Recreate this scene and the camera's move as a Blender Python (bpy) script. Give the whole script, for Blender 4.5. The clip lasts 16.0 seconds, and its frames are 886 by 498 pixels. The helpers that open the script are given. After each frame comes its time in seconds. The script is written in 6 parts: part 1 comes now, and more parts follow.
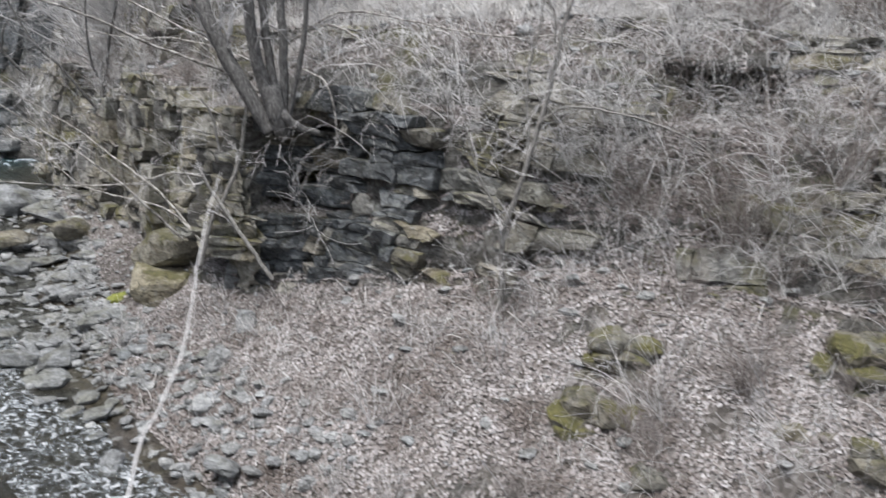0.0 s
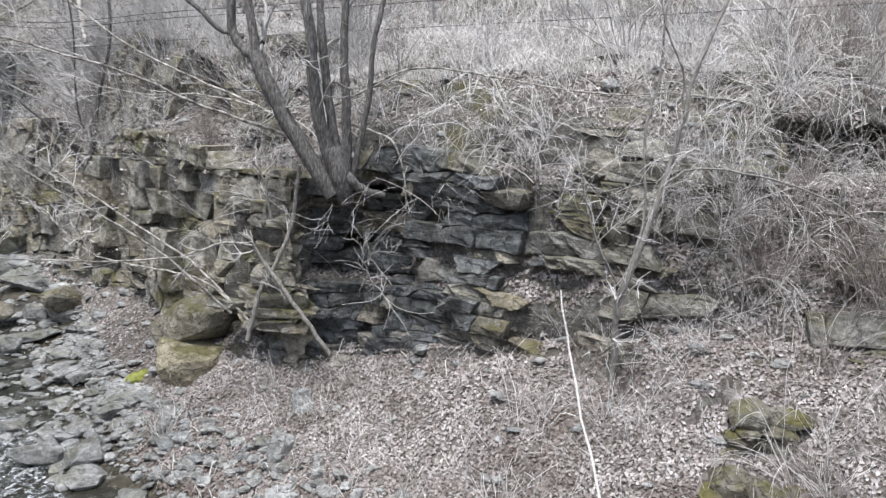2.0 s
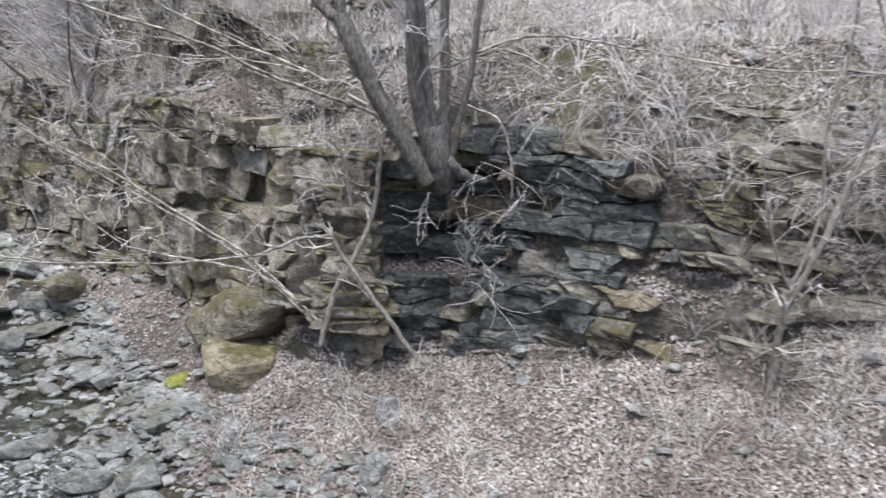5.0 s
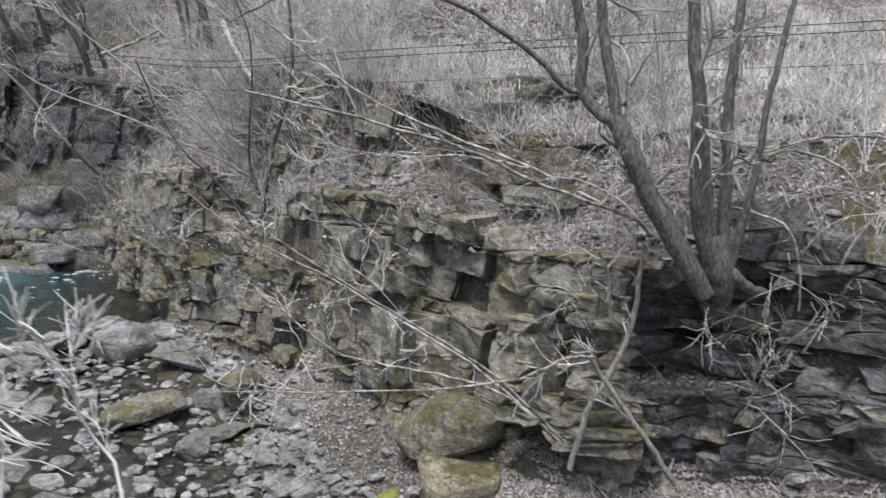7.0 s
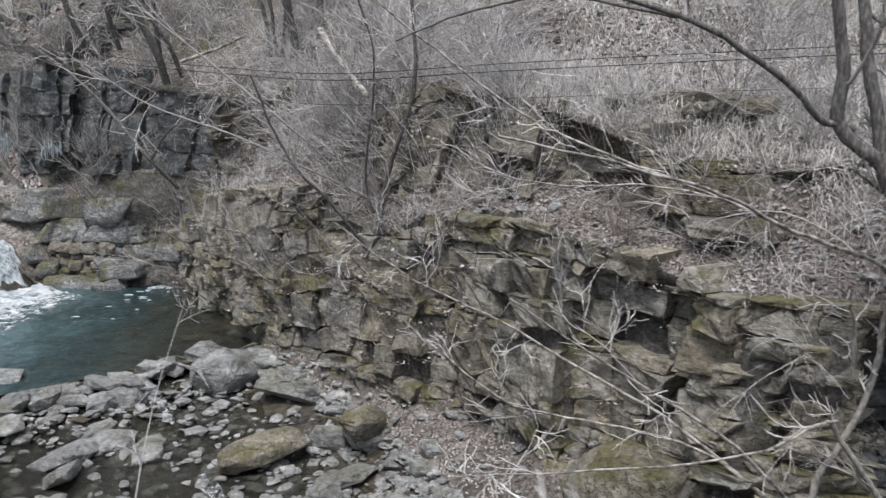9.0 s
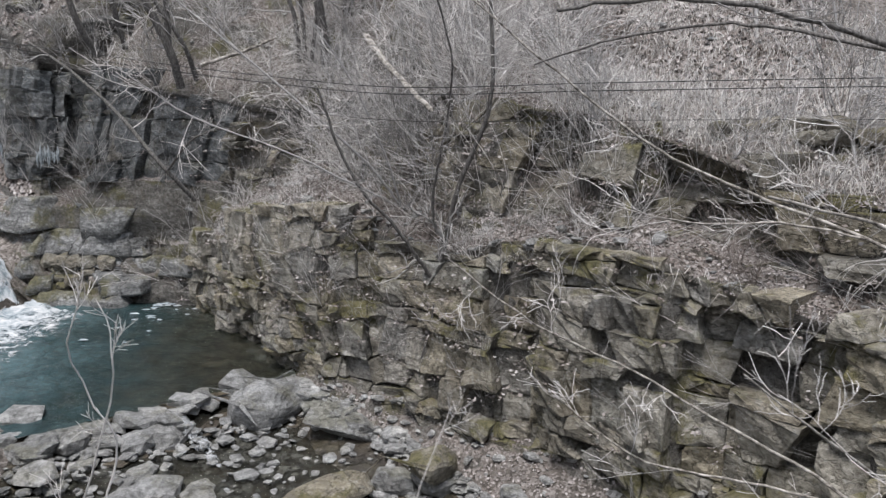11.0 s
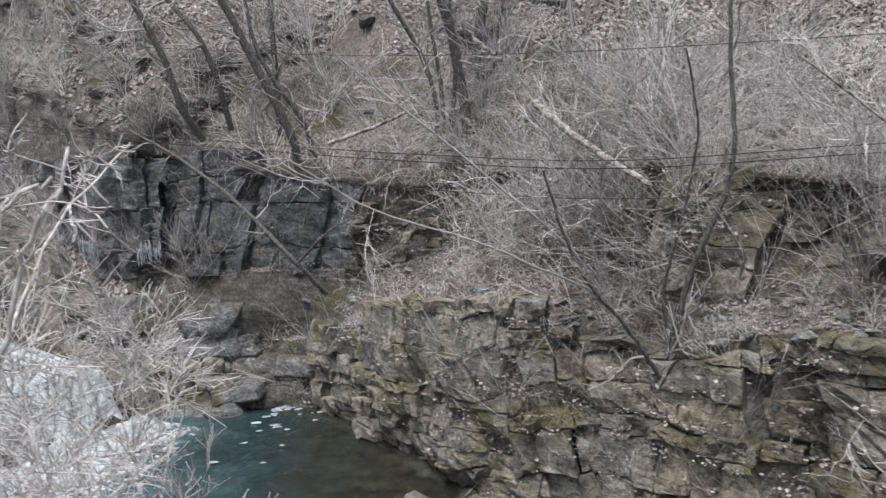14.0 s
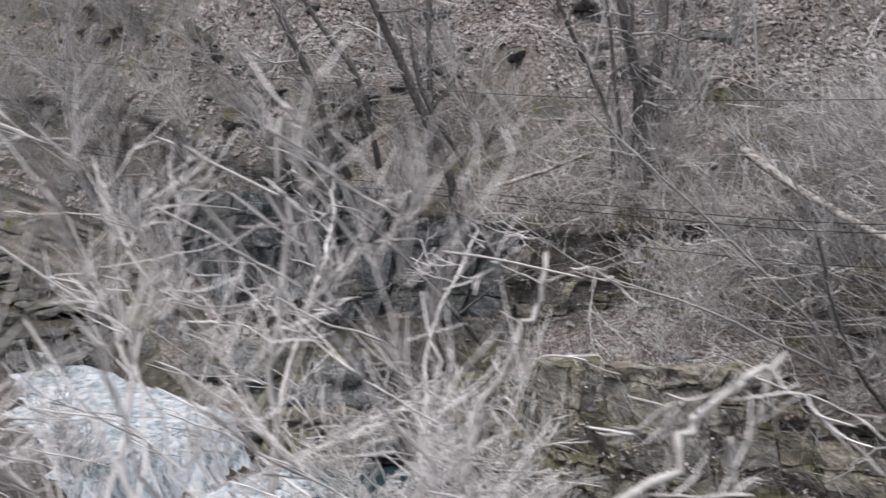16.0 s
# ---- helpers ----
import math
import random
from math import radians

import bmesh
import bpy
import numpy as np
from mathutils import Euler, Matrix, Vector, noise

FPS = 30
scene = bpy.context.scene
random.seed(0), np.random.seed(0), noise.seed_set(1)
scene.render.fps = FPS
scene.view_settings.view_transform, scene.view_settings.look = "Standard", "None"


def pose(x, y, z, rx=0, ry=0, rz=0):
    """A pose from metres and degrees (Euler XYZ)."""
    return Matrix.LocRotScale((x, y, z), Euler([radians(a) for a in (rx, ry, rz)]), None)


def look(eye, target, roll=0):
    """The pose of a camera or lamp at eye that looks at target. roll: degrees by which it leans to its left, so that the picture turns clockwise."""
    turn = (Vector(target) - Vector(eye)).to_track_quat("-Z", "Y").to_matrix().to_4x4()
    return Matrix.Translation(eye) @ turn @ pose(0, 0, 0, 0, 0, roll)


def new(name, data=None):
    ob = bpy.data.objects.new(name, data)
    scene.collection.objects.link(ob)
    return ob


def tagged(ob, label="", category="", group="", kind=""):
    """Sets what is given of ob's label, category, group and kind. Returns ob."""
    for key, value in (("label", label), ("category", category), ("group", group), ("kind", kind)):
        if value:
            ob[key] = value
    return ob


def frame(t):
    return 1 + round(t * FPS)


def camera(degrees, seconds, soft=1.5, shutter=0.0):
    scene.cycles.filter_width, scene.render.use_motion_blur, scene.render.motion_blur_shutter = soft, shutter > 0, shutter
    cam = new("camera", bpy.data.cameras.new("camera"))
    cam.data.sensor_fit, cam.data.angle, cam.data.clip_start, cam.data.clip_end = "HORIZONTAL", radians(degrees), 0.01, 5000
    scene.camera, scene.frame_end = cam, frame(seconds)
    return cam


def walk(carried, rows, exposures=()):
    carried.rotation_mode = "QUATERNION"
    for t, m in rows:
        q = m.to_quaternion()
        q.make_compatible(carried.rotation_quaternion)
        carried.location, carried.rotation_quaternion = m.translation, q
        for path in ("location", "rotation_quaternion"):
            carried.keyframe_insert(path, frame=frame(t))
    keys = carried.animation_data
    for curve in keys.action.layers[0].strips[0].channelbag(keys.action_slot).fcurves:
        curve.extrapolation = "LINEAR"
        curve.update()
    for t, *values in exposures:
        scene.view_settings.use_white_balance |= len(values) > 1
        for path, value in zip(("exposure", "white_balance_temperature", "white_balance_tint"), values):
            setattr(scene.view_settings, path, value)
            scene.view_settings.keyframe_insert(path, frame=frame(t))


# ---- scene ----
cam = camera(57.6, 16.0, soft=1.35, shutter=0.4)
METRES, EYE, TILT, LEAN, TURN = 22.0, 6.0, -14.0, -2.0, 0.0
ROWS = [
    (0.0, 0.0, 0.0, 0.0, 0.0, -0.0, 0.0),
    (0.5, -0.0336, 0.0089, 0.0081, 1.48, 1.98, 0.45),
    (1.0, -0.0629, 0.0199, 0.0132, 0.95, 2.9, 1.0),
    (1.5, -0.0917, 0.0327, 0.0196, -2.76, 2.9, 1.53),
    (2.0, -0.1126, 0.0437, 0.0254, -5.42, 2.43, 2.14),
    (2.5, -0.1329, 0.0566, 0.0335, -9.2, 1.71, 3.31),
    (3.0, -0.1507, 0.0625, 0.0391, -13.29, 1.13, 4.43),
    (3.5, -0.1616, 0.0762, 0.0422, -16.16, 0.4, 5.53),
    (4.0, -0.1745, 0.0919, 0.048, -18.76, -0.35, 4.71),
    (4.5, -0.1924, 0.1045, 0.0553, -17.76, -1.01, 3.39),
    (5.0, -0.2168, 0.1257, 0.0618, -10.08, -1.44, 2.85),
    (7.5, -0.362, 0.1968, 0.1168, -5.62, 3.07, 3.38),
    (8.0, -0.3919, 0.2093, 0.1264, -5.48, 2.59, 3.55),
    (8.5, -0.4124, 0.232, 0.1364, -6.92, 1.98, 3.86),
    (9.0, -0.4354, 0.2497, 0.1478, -5.29, 1.88, 3.6),
    (11.5, -0.5582, 0.3326, 0.1934, -11.24, 0.99, 4.24),
    (12.0, -0.5779, 0.3566, 0.2032, -12.61, 1.64, 5.32),
    (12.5, -0.6058, 0.3755, 0.2153, -9.28, 4.92, 6.09),
    (13.0, -0.6294, 0.3971, 0.2265, -10.12, 4.34, 6.61),
    (13.5, -0.6588, 0.4167, 0.2376, -10.29, 4.31, 6.78),
    (14.0, -0.682, 0.437, 0.2445, -9.08, 4.49, 7.06),
    (14.5, -0.7068, 0.4555, 0.2546, -9.04, 4.98, 6.36),
    (15.0, -0.7288, 0.4768, 0.2698, -7.24, 4.76, 6.12),
    (15.5, -0.7608, 0.4998, 0.2774, -8.29, 5.66, 6.05),
    (16.0, -0.7894, 0.5112, 0.2883, -6.18, 6.54, 4.98),
]
EXPOSURES = [(0, 0.88, 6290, 10), (1.2, 1.08, 6290, 10), (5, 1.03, 6290, 11), (7.5, 0.67, 6350, 11), (9, 0.63, 6390, 11), (11.5, 0.62, 6460, 12), (14.5, 0.63, 6460, 13), (16, 0.48, 6460, 14)]
walk(cam, [(t, pose(0, 0, EYE, TILT, LEAN, TURN) @ pose(METRES * x, METRES * y, METRES * z, 90 + pitch, roll, yaw)) for t, x, y, z, yaw, pitch, roll in ROWS], EXPOSURES)

# ---- world, sun ----
SUN_EL, SUN_AZ = 70.0, 215.0
world = bpy.data.worlds.new("overcast_sky")
scene.world = world
world.use_nodes = True
wn = world.node_tree
wn.nodes.clear()
w_out = wn.nodes.new("ShaderNodeOutputWorld")
w_bg = wn.nodes.new("ShaderNodeBackground")
w_sky = wn.nodes.new("ShaderNodeTexSky")
w_sky.sky_type = "NISHITA"
w_sky.sun_disc = False
w_sky.sun_elevation = radians(SUN_EL)
w_sky.sun_rotation = radians(SUN_AZ)
w_sky.air_density, w_sky.dust_density, w_sky.ozone_density = 1.0, 1.5, 1.5
w_hue = wn.nodes.new("ShaderNodeHueSaturation")
w_hue.inputs["Saturation"].default_value = 0.45
wn.links.new(w_sky.outputs[0], w_hue.inputs["Color"])
wn.links.new(w_hue.outputs[0], w_bg.inputs[0])
w_bg.inputs[1].default_value = 0.115
wn.links.new(w_bg.outputs[0], w_out.inputs[0])

sun = new("sun", bpy.data.lights.new("sun", "SUN"))
sun.data.energy = 2.5
sun.data.angle = radians(22)
sun.data.color = (1.0, 0.98, 0.95)
_a, _e = radians(SUN_AZ), radians(SUN_EL)
sun.matrix_world = look((math.sin(_a) * math.cos(_e) * 60, math.cos(_a) * math.cos(_e) * 60, math.sin(_e) * 60), (0, 0, 0))


# ---- materials ----
def nodes_of(name):
    m = bpy.data.materials.new(name)
    m.use_nodes = True
    nt = m.node_tree
    return m, nt, nt.nodes["Principled BSDF"]


def add(nt, kind, **kw):
    n = nt.nodes.new(kind)
    for k, v in kw.items():
        n.inputs[k].default_value = v
    return n


def noise_tex(nt, scale, detail=6.0, rough=0.6, vec=None, distortion=0.0):
    n = add(nt, "ShaderNodeTexNoise", Scale=scale, Detail=detail, Roughness=rough, Distortion=distortion)
    if vec is not None:
        nt.links.new(vec, n.inputs["Vector"])
    return n


def ramp(nt, fac, stops):
    r = nt.nodes.new("ShaderNodeValToRGB")
    while len(r.color_ramp.elements) < len(stops):
        r.color_ramp.elements.new(0.5)
    for e, (p, c) in zip(r.color_ramp.elements, stops):
        e.position = p
        e.color = (*c, 1) if len(c) == 3 else c
    nt.links.new(fac, r.inputs[0])
    return r.outputs[0]


def mix(nt, fac, a, b, mode="MIX"):
    m = nt.nodes.new("ShaderNodeMix")
    m.data_type, m.blend_type = "RGBA", mode
    for sock, v in ((0, fac), (6, a), (7, b)):
        if isinstance(v, (int, float)):
            m.inputs[sock].default_value = v
        elif isinstance(v, tuple):
            m.inputs[sock].default_value = (*v, 1)
        else:
            nt.links.new(v, m.inputs[sock])
    return m.outputs[2]


def calc(nt, op, a, b=0.0, c=None):
    m = nt.nodes.new("ShaderNodeMath")
    m.operation = op
    for i, v in enumerate((a, b) if c is None else (a, b, c)):
        if isinstance(v, (int, float)):
            m.inputs[i].default_value = v
        else:
            nt.links.new(v, m.inputs[i])
    return m.outputs[0]


def world_pos(nt):
    return nt.nodes.new("ShaderNodeNewGeometry").outputs["Position"]


def bump(nt, bsdf, height, strength, distance):
    b = add(nt, "ShaderNodeBump", Strength=strength, Distance=distance)
    nt.links.new(height, b.inputs["Height"])
    nt.links.new(b.outputs[0], bsdf.inputs["Normal"])


def up_slope(nt):
    g = nt.nodes.new("ShaderNodeNewGeometry")
    s = nt.nodes.new("ShaderNodeSeparateXYZ")
    nt.links.new(g.outputs["Normal"], s.inputs[0])
    return s.outputs[2]


def stretched(nt, sx, sy, sz):
    mp = nt.nodes.new("ShaderNodeMapping")
    mp.inputs["Scale"].default_value = (sx, sy, sz)
    nt.links.new(world_pos(nt), mp.inputs[0])
    return mp.outputs[0]


def rock_colour(nt, dark, mid, light, moss=0.5, random_source="Object Info", stained=1.0, warm=1.0, cracks=0.65):
    """Layered sandstone: bedding, cracks, stains, lichen and moss on the upper faces."""
    pos = world_pos(nt)
    beds = noise_tex(nt, 1.6, 8, 0.7, stretched(nt, 1.0, 1.0, 3.2), 0.4).outputs[0]
    grain = noise_tex(nt, 11.0, 10, 0.75, pos).outputs[0]
    blot = noise_tex(nt, 1.7, 6, 0.65, pos, 0.5).outputs[0]
    v = calc(nt, "ADD", calc(nt, "MULTIPLY", beds, 0.5), calc(nt, "MULTIPLY", grain, 0.5))
    col = ramp(nt, v, [(0.36, dark), (0.5, mid), (0.64, light)])
    if random_source == "Object Info":
        rnd = nt.nodes.new("ShaderNodeObjectInfo").outputs["Random"]
    else:
        rnd = nt.nodes.new("ShaderNodeNewGeometry").outputs["Random Per Island"]
    tone = ramp(nt, rnd, [(0.0, (0.86, 0.87, 0.88)), (0.35, (0.97, 0.98, 1.0)), (0.65, (1.05, 1.05 - 0.02 * warm, 1.05 - 0.06 * warm)), (0.86, (1.12, 1.12 - 0.06 * warm, 1.12 - 0.18 * warm)), (1.0, (0.91, 0.95, 0.98))])
    col = mix(nt, 1.0, col, tone, "MULTIPLY")
    stain = ramp(nt, blot, [(0.5, (0, 0, 0)), (0.66, (1, 1, 1))])
    col = mix(nt, calc(nt, "MULTIPLY", stain, 0.3 * stained), col, (0.13, 0.10, 0.06))
    soot = ramp(nt, noise_tex(nt, 0.8, 5, 0.6, stretched(nt, 1, 1, 0.5)).outputs[0], [(0.52, (0, 0, 0)), (0.66, (1, 1, 1))])
    col = mix(nt, calc(nt, "MULTIPLY", soot, 0.45 * stained), col, (0.065, 0.062, 0.056))
    lich = ramp(nt, noise_tex(nt, 6.0, 8, 0.75, pos).outputs[0], [(0.56, (0, 0, 0)), (0.66, (1, 1, 1))])
    col = mix(nt, calc(nt, "MULTIPLY", lich, 0.55), col, (0.45, 0.45, 0.43))
    crack = nt.nodes.new("ShaderNodeTexVoronoi")
    crack.feature = "DISTANCE_TO_EDGE"
    crack.inputs["Scale"].default_value = 2.6
    warp = nt.nodes.new("ShaderNodeVectorMath")
    warp.operation = "ADD"
    nt.links.new(stretched(nt, 0.8, 0.8, 1.9), warp.inputs[0])
    nt.links.new(noise_tex(nt, 2.5, 4, 0.6, pos).outputs["Color"], warp.inputs[1])
    nt.links.new(warp.outputs[0], crack.inputs["Vector"])
    fiss = ramp(nt, crack.outputs["Distance"], [(0.0, (0, 0, 0)), (0.035, (1, 1, 1))])
    col = mix(nt, 1.0, col, mix(nt, cracks, (1.0, 1.0, 1.0), fiss), "MULTIPLY")
    up = up_slope(nt)
    mo = calc(nt, "ADD", noise_tex(nt, 0.9, 7, 0.7, pos).outputs[0], calc(nt, "MULTIPLY", up, 0.10 + 0.15 * max(0.0, moss - 1.0)))
    mo = ramp(nt, mo, [(0.56, (0, 0, 0)), (0.66, (1, 1, 1))])
    mcol = ramp(nt, grain, [(0.3, (0.045, 0.044, 0.016)), (0.7, (0.185, 0.168, 0.06))])
    col = mix(nt, calc(nt, "MULTIPLY", mo, min(1.0, moss)), col, mcol)
    height = calc(nt, "ADD", calc(nt, "ADD", calc(nt, "MULTIPLY", beds, 0.9), calc(nt, "MULTIPLY", grain, 0.5)), calc(nt, "MULTIPLY", fiss, 0.25))
    return col, height


def rock_material(name, dark, mid, light, moss=0.5, random_source="Object Info", rough=0.88, stained=1.0, warm=1.0, cracks=0.65):
    m, nt, b = nodes_of(name)
    col, h = rock_colour(nt, dark, mid, light, moss, random_source, stained, warm, cracks)
    nt.links.new(col, b.inputs["Base Color"])
    b.inputs["Roughness"].default_value = rough
    bump(nt, b, h, 1.0, 0.10)
    return m


ROCK = rock_material("sandstone", (0.06, 0.057, 0.05), (0.285, 0.272, 0.244), (0.58, 0.56, 0.515), 0.5, cracks=0.4)
ROCK_MASS = rock_material("sandstone_mass", (0.06, 0.057, 0.05), (0.285, 0.272, 0.244), (0.58, 0.56, 0.515), 0.5, "island", cracks=0.4)
STONE = rock_material("creek_stone", (0.08, 0.08, 0.078), (0.255, 0.257, 0.252), (0.52, 0.52, 0.51), 0.35, "Object Info", 0.8, 0.3, 0.0, 0.25)
STONE_MASS = rock_material("gravel_stone", (0.07, 0.07, 0.068), (0.28, 0.28, 0.273), (0.66, 0.66, 0.645), 0.1, "island", 0.8, 0.25, 0.0, 0.25)
TAN = rock_material("tan_sandstone", (0.085, 0.077, 0.061), (0.31, 0.29, 0.245), (0.58, 0.55, 0.485), 0.85, "Object Info", 0.9, 0.6, cracks=0.4)
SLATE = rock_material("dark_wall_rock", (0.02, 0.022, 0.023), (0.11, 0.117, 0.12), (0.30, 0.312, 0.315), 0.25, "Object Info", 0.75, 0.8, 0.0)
DARK_RUBBLE = rock_material("dark_rubble", (0.02, 0.02, 0.02), (0.09, 0.09, 0.087), (0.24, 0.24, 0.235), 0.35, "island", 0.7, 0.6, 0.0)
WORN = rock_material("water_worn_rock", (0.03, 0.032, 0.031), (0.19, 0.193, 0.19), (0.56, 0.56, 0.55), 0.7, "Object Info", 0.7, 0.3, 0.0)
LICHEN = rock_material("lichen_stone", (0.15, 0.135, 0.10), (0.33, 0.30, 0.23), (0.50, 0.47, 0.39), 0.9, "Object Info", 0.9, 0.2)
MOSSY = rock_material("mossy_stone", (0.06, 0.056, 0.046), (0.215, 0.20, 0.165), (0.42, 0.40, 0.355), 0.8, stained=1.3)
MOSSTOP = rock_material("moss_topped_stone", (0.05, 0.047, 0.038), (0.20, 0.185, 0.15), (0.38, 0.36, 0.32), 1.0, stained=1.3)
PALE_STONE = rock_material("white_stone", (0.42, 0.42, 0.41), (0.62, 0.62, 0.60), (0.78, 0.78, 0.76), 0.0, "Object Info", 0.8, 0.1, 0.0, 0.1)
MOSSY_MASS = rock_material("mossy_sandstone_mass", (0.06, 0.056, 0.046), (0.215, 0.20, 0.165), (0.42, 0.40, 0.355), 0.8, "island", stained=1.3)


def ground_material():
    m, nt, b = nodes_of("leaf_litter_soil")
    pos = world_pos(nt)
    fine = noise_tex(nt, 22.0, 8, 0.75, pos).outputs[0]
    broad = noise_tex(nt, 0.6, 5, 0.6, pos).outputs[0]
    vor = nt.nodes.new("ShaderNodeTexVoronoi")
    vor.inputs["Scale"].default_value = 16.0
    nt.links.new(pos, vor.inputs["Vector"])
    leafy = ramp(nt, vor.outputs["Color"], [(0.1, (0.07, 0.06, 0.05)), (0.5, (0.25, 0.222, 0.20)), (0.95, (0.52, 0.48, 0.455))])
    soil = ramp(nt, fine, [(0.3, (0.025, 0.021, 0.018)), (0.7, (0.17, 0.15, 0.13))])
    lit = mix(nt, ramp(nt, broad, [(0.35, (0.25, 0.25, 0.25)), (0.6, (0.8, 0.8, 0.8))]), soil, leafy)
    rock, rh = rock_colour(nt, (0.04, 0.037, 0.032), (0.15, 0.142, 0.128), (0.36, 0.345, 0.32), 0.7, "island")
    steep = calc(nt, "ADD", up_slope(nt), calc(nt, "MULTIPLY", calc(nt, "SUBTRACT", fine, 0.5), 0.35))
    isrock = ramp(nt, steep, [(0.52, (1, 1, 1)), (0.66, (0, 0, 0))])
    nt.links.new(mix(nt, isrock, lit, rock), b.inputs["Base Color"])
    b.inputs["Roughness"].default_value = 0.95
    bump(nt, b, calc(nt, "ADD", fine, calc(nt, "MULTIPLY", rh, 0.5)), 0.9, 0.07)
    return m


GROUND = ground_material()
WET_STONE = rock_material("sunken_stone", (0.025, 0.022, 0.017), (0.085, 0.07, 0.052), (0.19, 0.165, 0.13), 0.1, "island", 0.5, 0.3)
BED = rock_material("wet_gravel_bed", (0.012, 0.010, 0.008), (0.045, 0.037, 0.028), (0.12, 0.10, 0.08), 0.15, "island", 0.45)


def plain(name, stops, scale=8.0, rough=0.9, island=True, grain_bump=0.3, stretch=None):
    """A matt natural surface: per-piece tone times a fine grain."""
    m, nt, b = nodes_of(name)
    vec = world_pos(nt) if stretch is None else stretched(nt, *stretch)
    n = noise_tex(nt, scale, 6, 0.65, vec).outputs[0]
    if island:
        rnd = nt.nodes.new("ShaderNodeNewGeometry").outputs["Random Per Island"]
        v = calc(nt, "ADD", calc(nt, "MULTIPLY", rnd, 0.7), calc(nt, "MULTIPLY", n, 0.3))
    else:
        v = n
    nt.links.new(ramp(nt, v, stops), b.inputs["Base Color"])
    b.inputs["Roughness"].default_value = rough
    bump(nt, b, n, grain_bump, 0.01)
    return m




def leaf_material():
    m, nt, b = nodes_of("dry_leaf")
    pos = world_pos(nt)
    rnd = nt.nodes.new("ShaderNodeNewGeometry").outputs["Random Per Island"]
    vein = noise_tex(nt, 30.0, 6, 0.65, pos).outputs[0]
    v = calc(nt, "ADD", calc(nt, "MULTIPLY", rnd, 0.7), calc(nt, "MULTIPLY", vein, 0.3))
    col = ramp(nt, v, [(0.05, (0.10, 0.08, 0.066)), (0.35, (0.27, 0.238, 0.222)), (0.7, (0.42, 0.388, 0.376)), (1.0, (0.64, 0.615, 0.605))])
    damp = ramp(nt, noise_tex(nt, 0.7, 6, 0.7, pos, 0.4).outputs[0], [(0.38, (0.46, 0.42, 0.39)), (0.56, (1.03, 1.03, 1.03))])
    nt.links.new(mix(nt, 1.0, col, damp, "MULTIPLY"), b.inputs["Base Color"])
    b.inputs["Roughness"].default_value = 0.85
    return m


LEAF = leaf_material()
GRASS = plain("dry_grass", [(0.0, (0.40, 0.37, 0.34)), (0.5, (0.64, 0.615, 0.58)), (1.0, (0.86, 0.84, 0.815))], 12.0)
TWIG = plain("grey_twig", [(0.0, (0.11, 0.104, 0.10)), (0.45, (0.31, 0.30, 0.292)), (1.0, (0.66, 0.65, 0.638))], 20.0)
PALE = plain("pale_twig", [(0.0, (0.22, 0.205, 0.19)), (0.5, (0.60, 0.575, 0.555)), (1.0, (0.92, 0.90, 0.88))], 20.0)
BARK = plain("grey_bark", [(0.3, (0.03, 0.028, 0.026)), (0.5, (0.105, 0.099, 0.093)), (0.75, (0.29, 0.28, 0.265))], 9.0, 0.95, False, 0.9, (4, 4, 1))
GREYBARK = plain("pale_grey_bark", [(0.3, (0.10, 0.094, 0.085)), (0.5, (0.24, 0.225, 0.205)), (0.72, (0.44, 0.42, 0.39))], 9.0, 0.95, False, 0.9, (3, 3, 1))
DEADWOOD = plain("weathered_wood", [(0.36, (0.06, 0.052, 0.044)), (0.5, (0.29, 0.268, 0.24)), (0.68, (0.58, 0.55, 0.51))], 8.0, 0.85, False, 0.9, (1, 1, 1.4))
WIRE = plain("black_cable", [(0.0, (0.02, 0.02, 0.02)), (1.0, (0.06, 0.06, 0.06))], 5.0, 0.6, False, 0.0)


def water_material(name, tint, trans=1.0, choppy=0.06):
    m, nt, b = nodes_of(name)
    pos = world_pos(nt)
    b.inputs["Base Color"].default_value = (*tint, 1)
    b.inputs["Roughness"].default_value = 0.06
    b.inputs["IOR"].default_value = 1.33
    b.inputs["Transmission Weight"].default_value = trans
    n1 = noise_tex(nt, 3.0, 4, 0.6, pos, 0.6).outputs[0]
    n2 = noise_tex(nt, 11.0, 4, 0.6, pos, 0.8).outputs[0]
    bump(nt, b, calc(nt, "ADD", n1, calc(nt, "MULTIPLY", n2, 0.7)), 0.8, choppy)
    return m


WATER = water_material("creek_water", (0.10, 0.10, 0.085), 0.85, 0.13)
POOL = water_material("pool_water", (0.05, 0.085, 0.085), 0.6, 0.12)


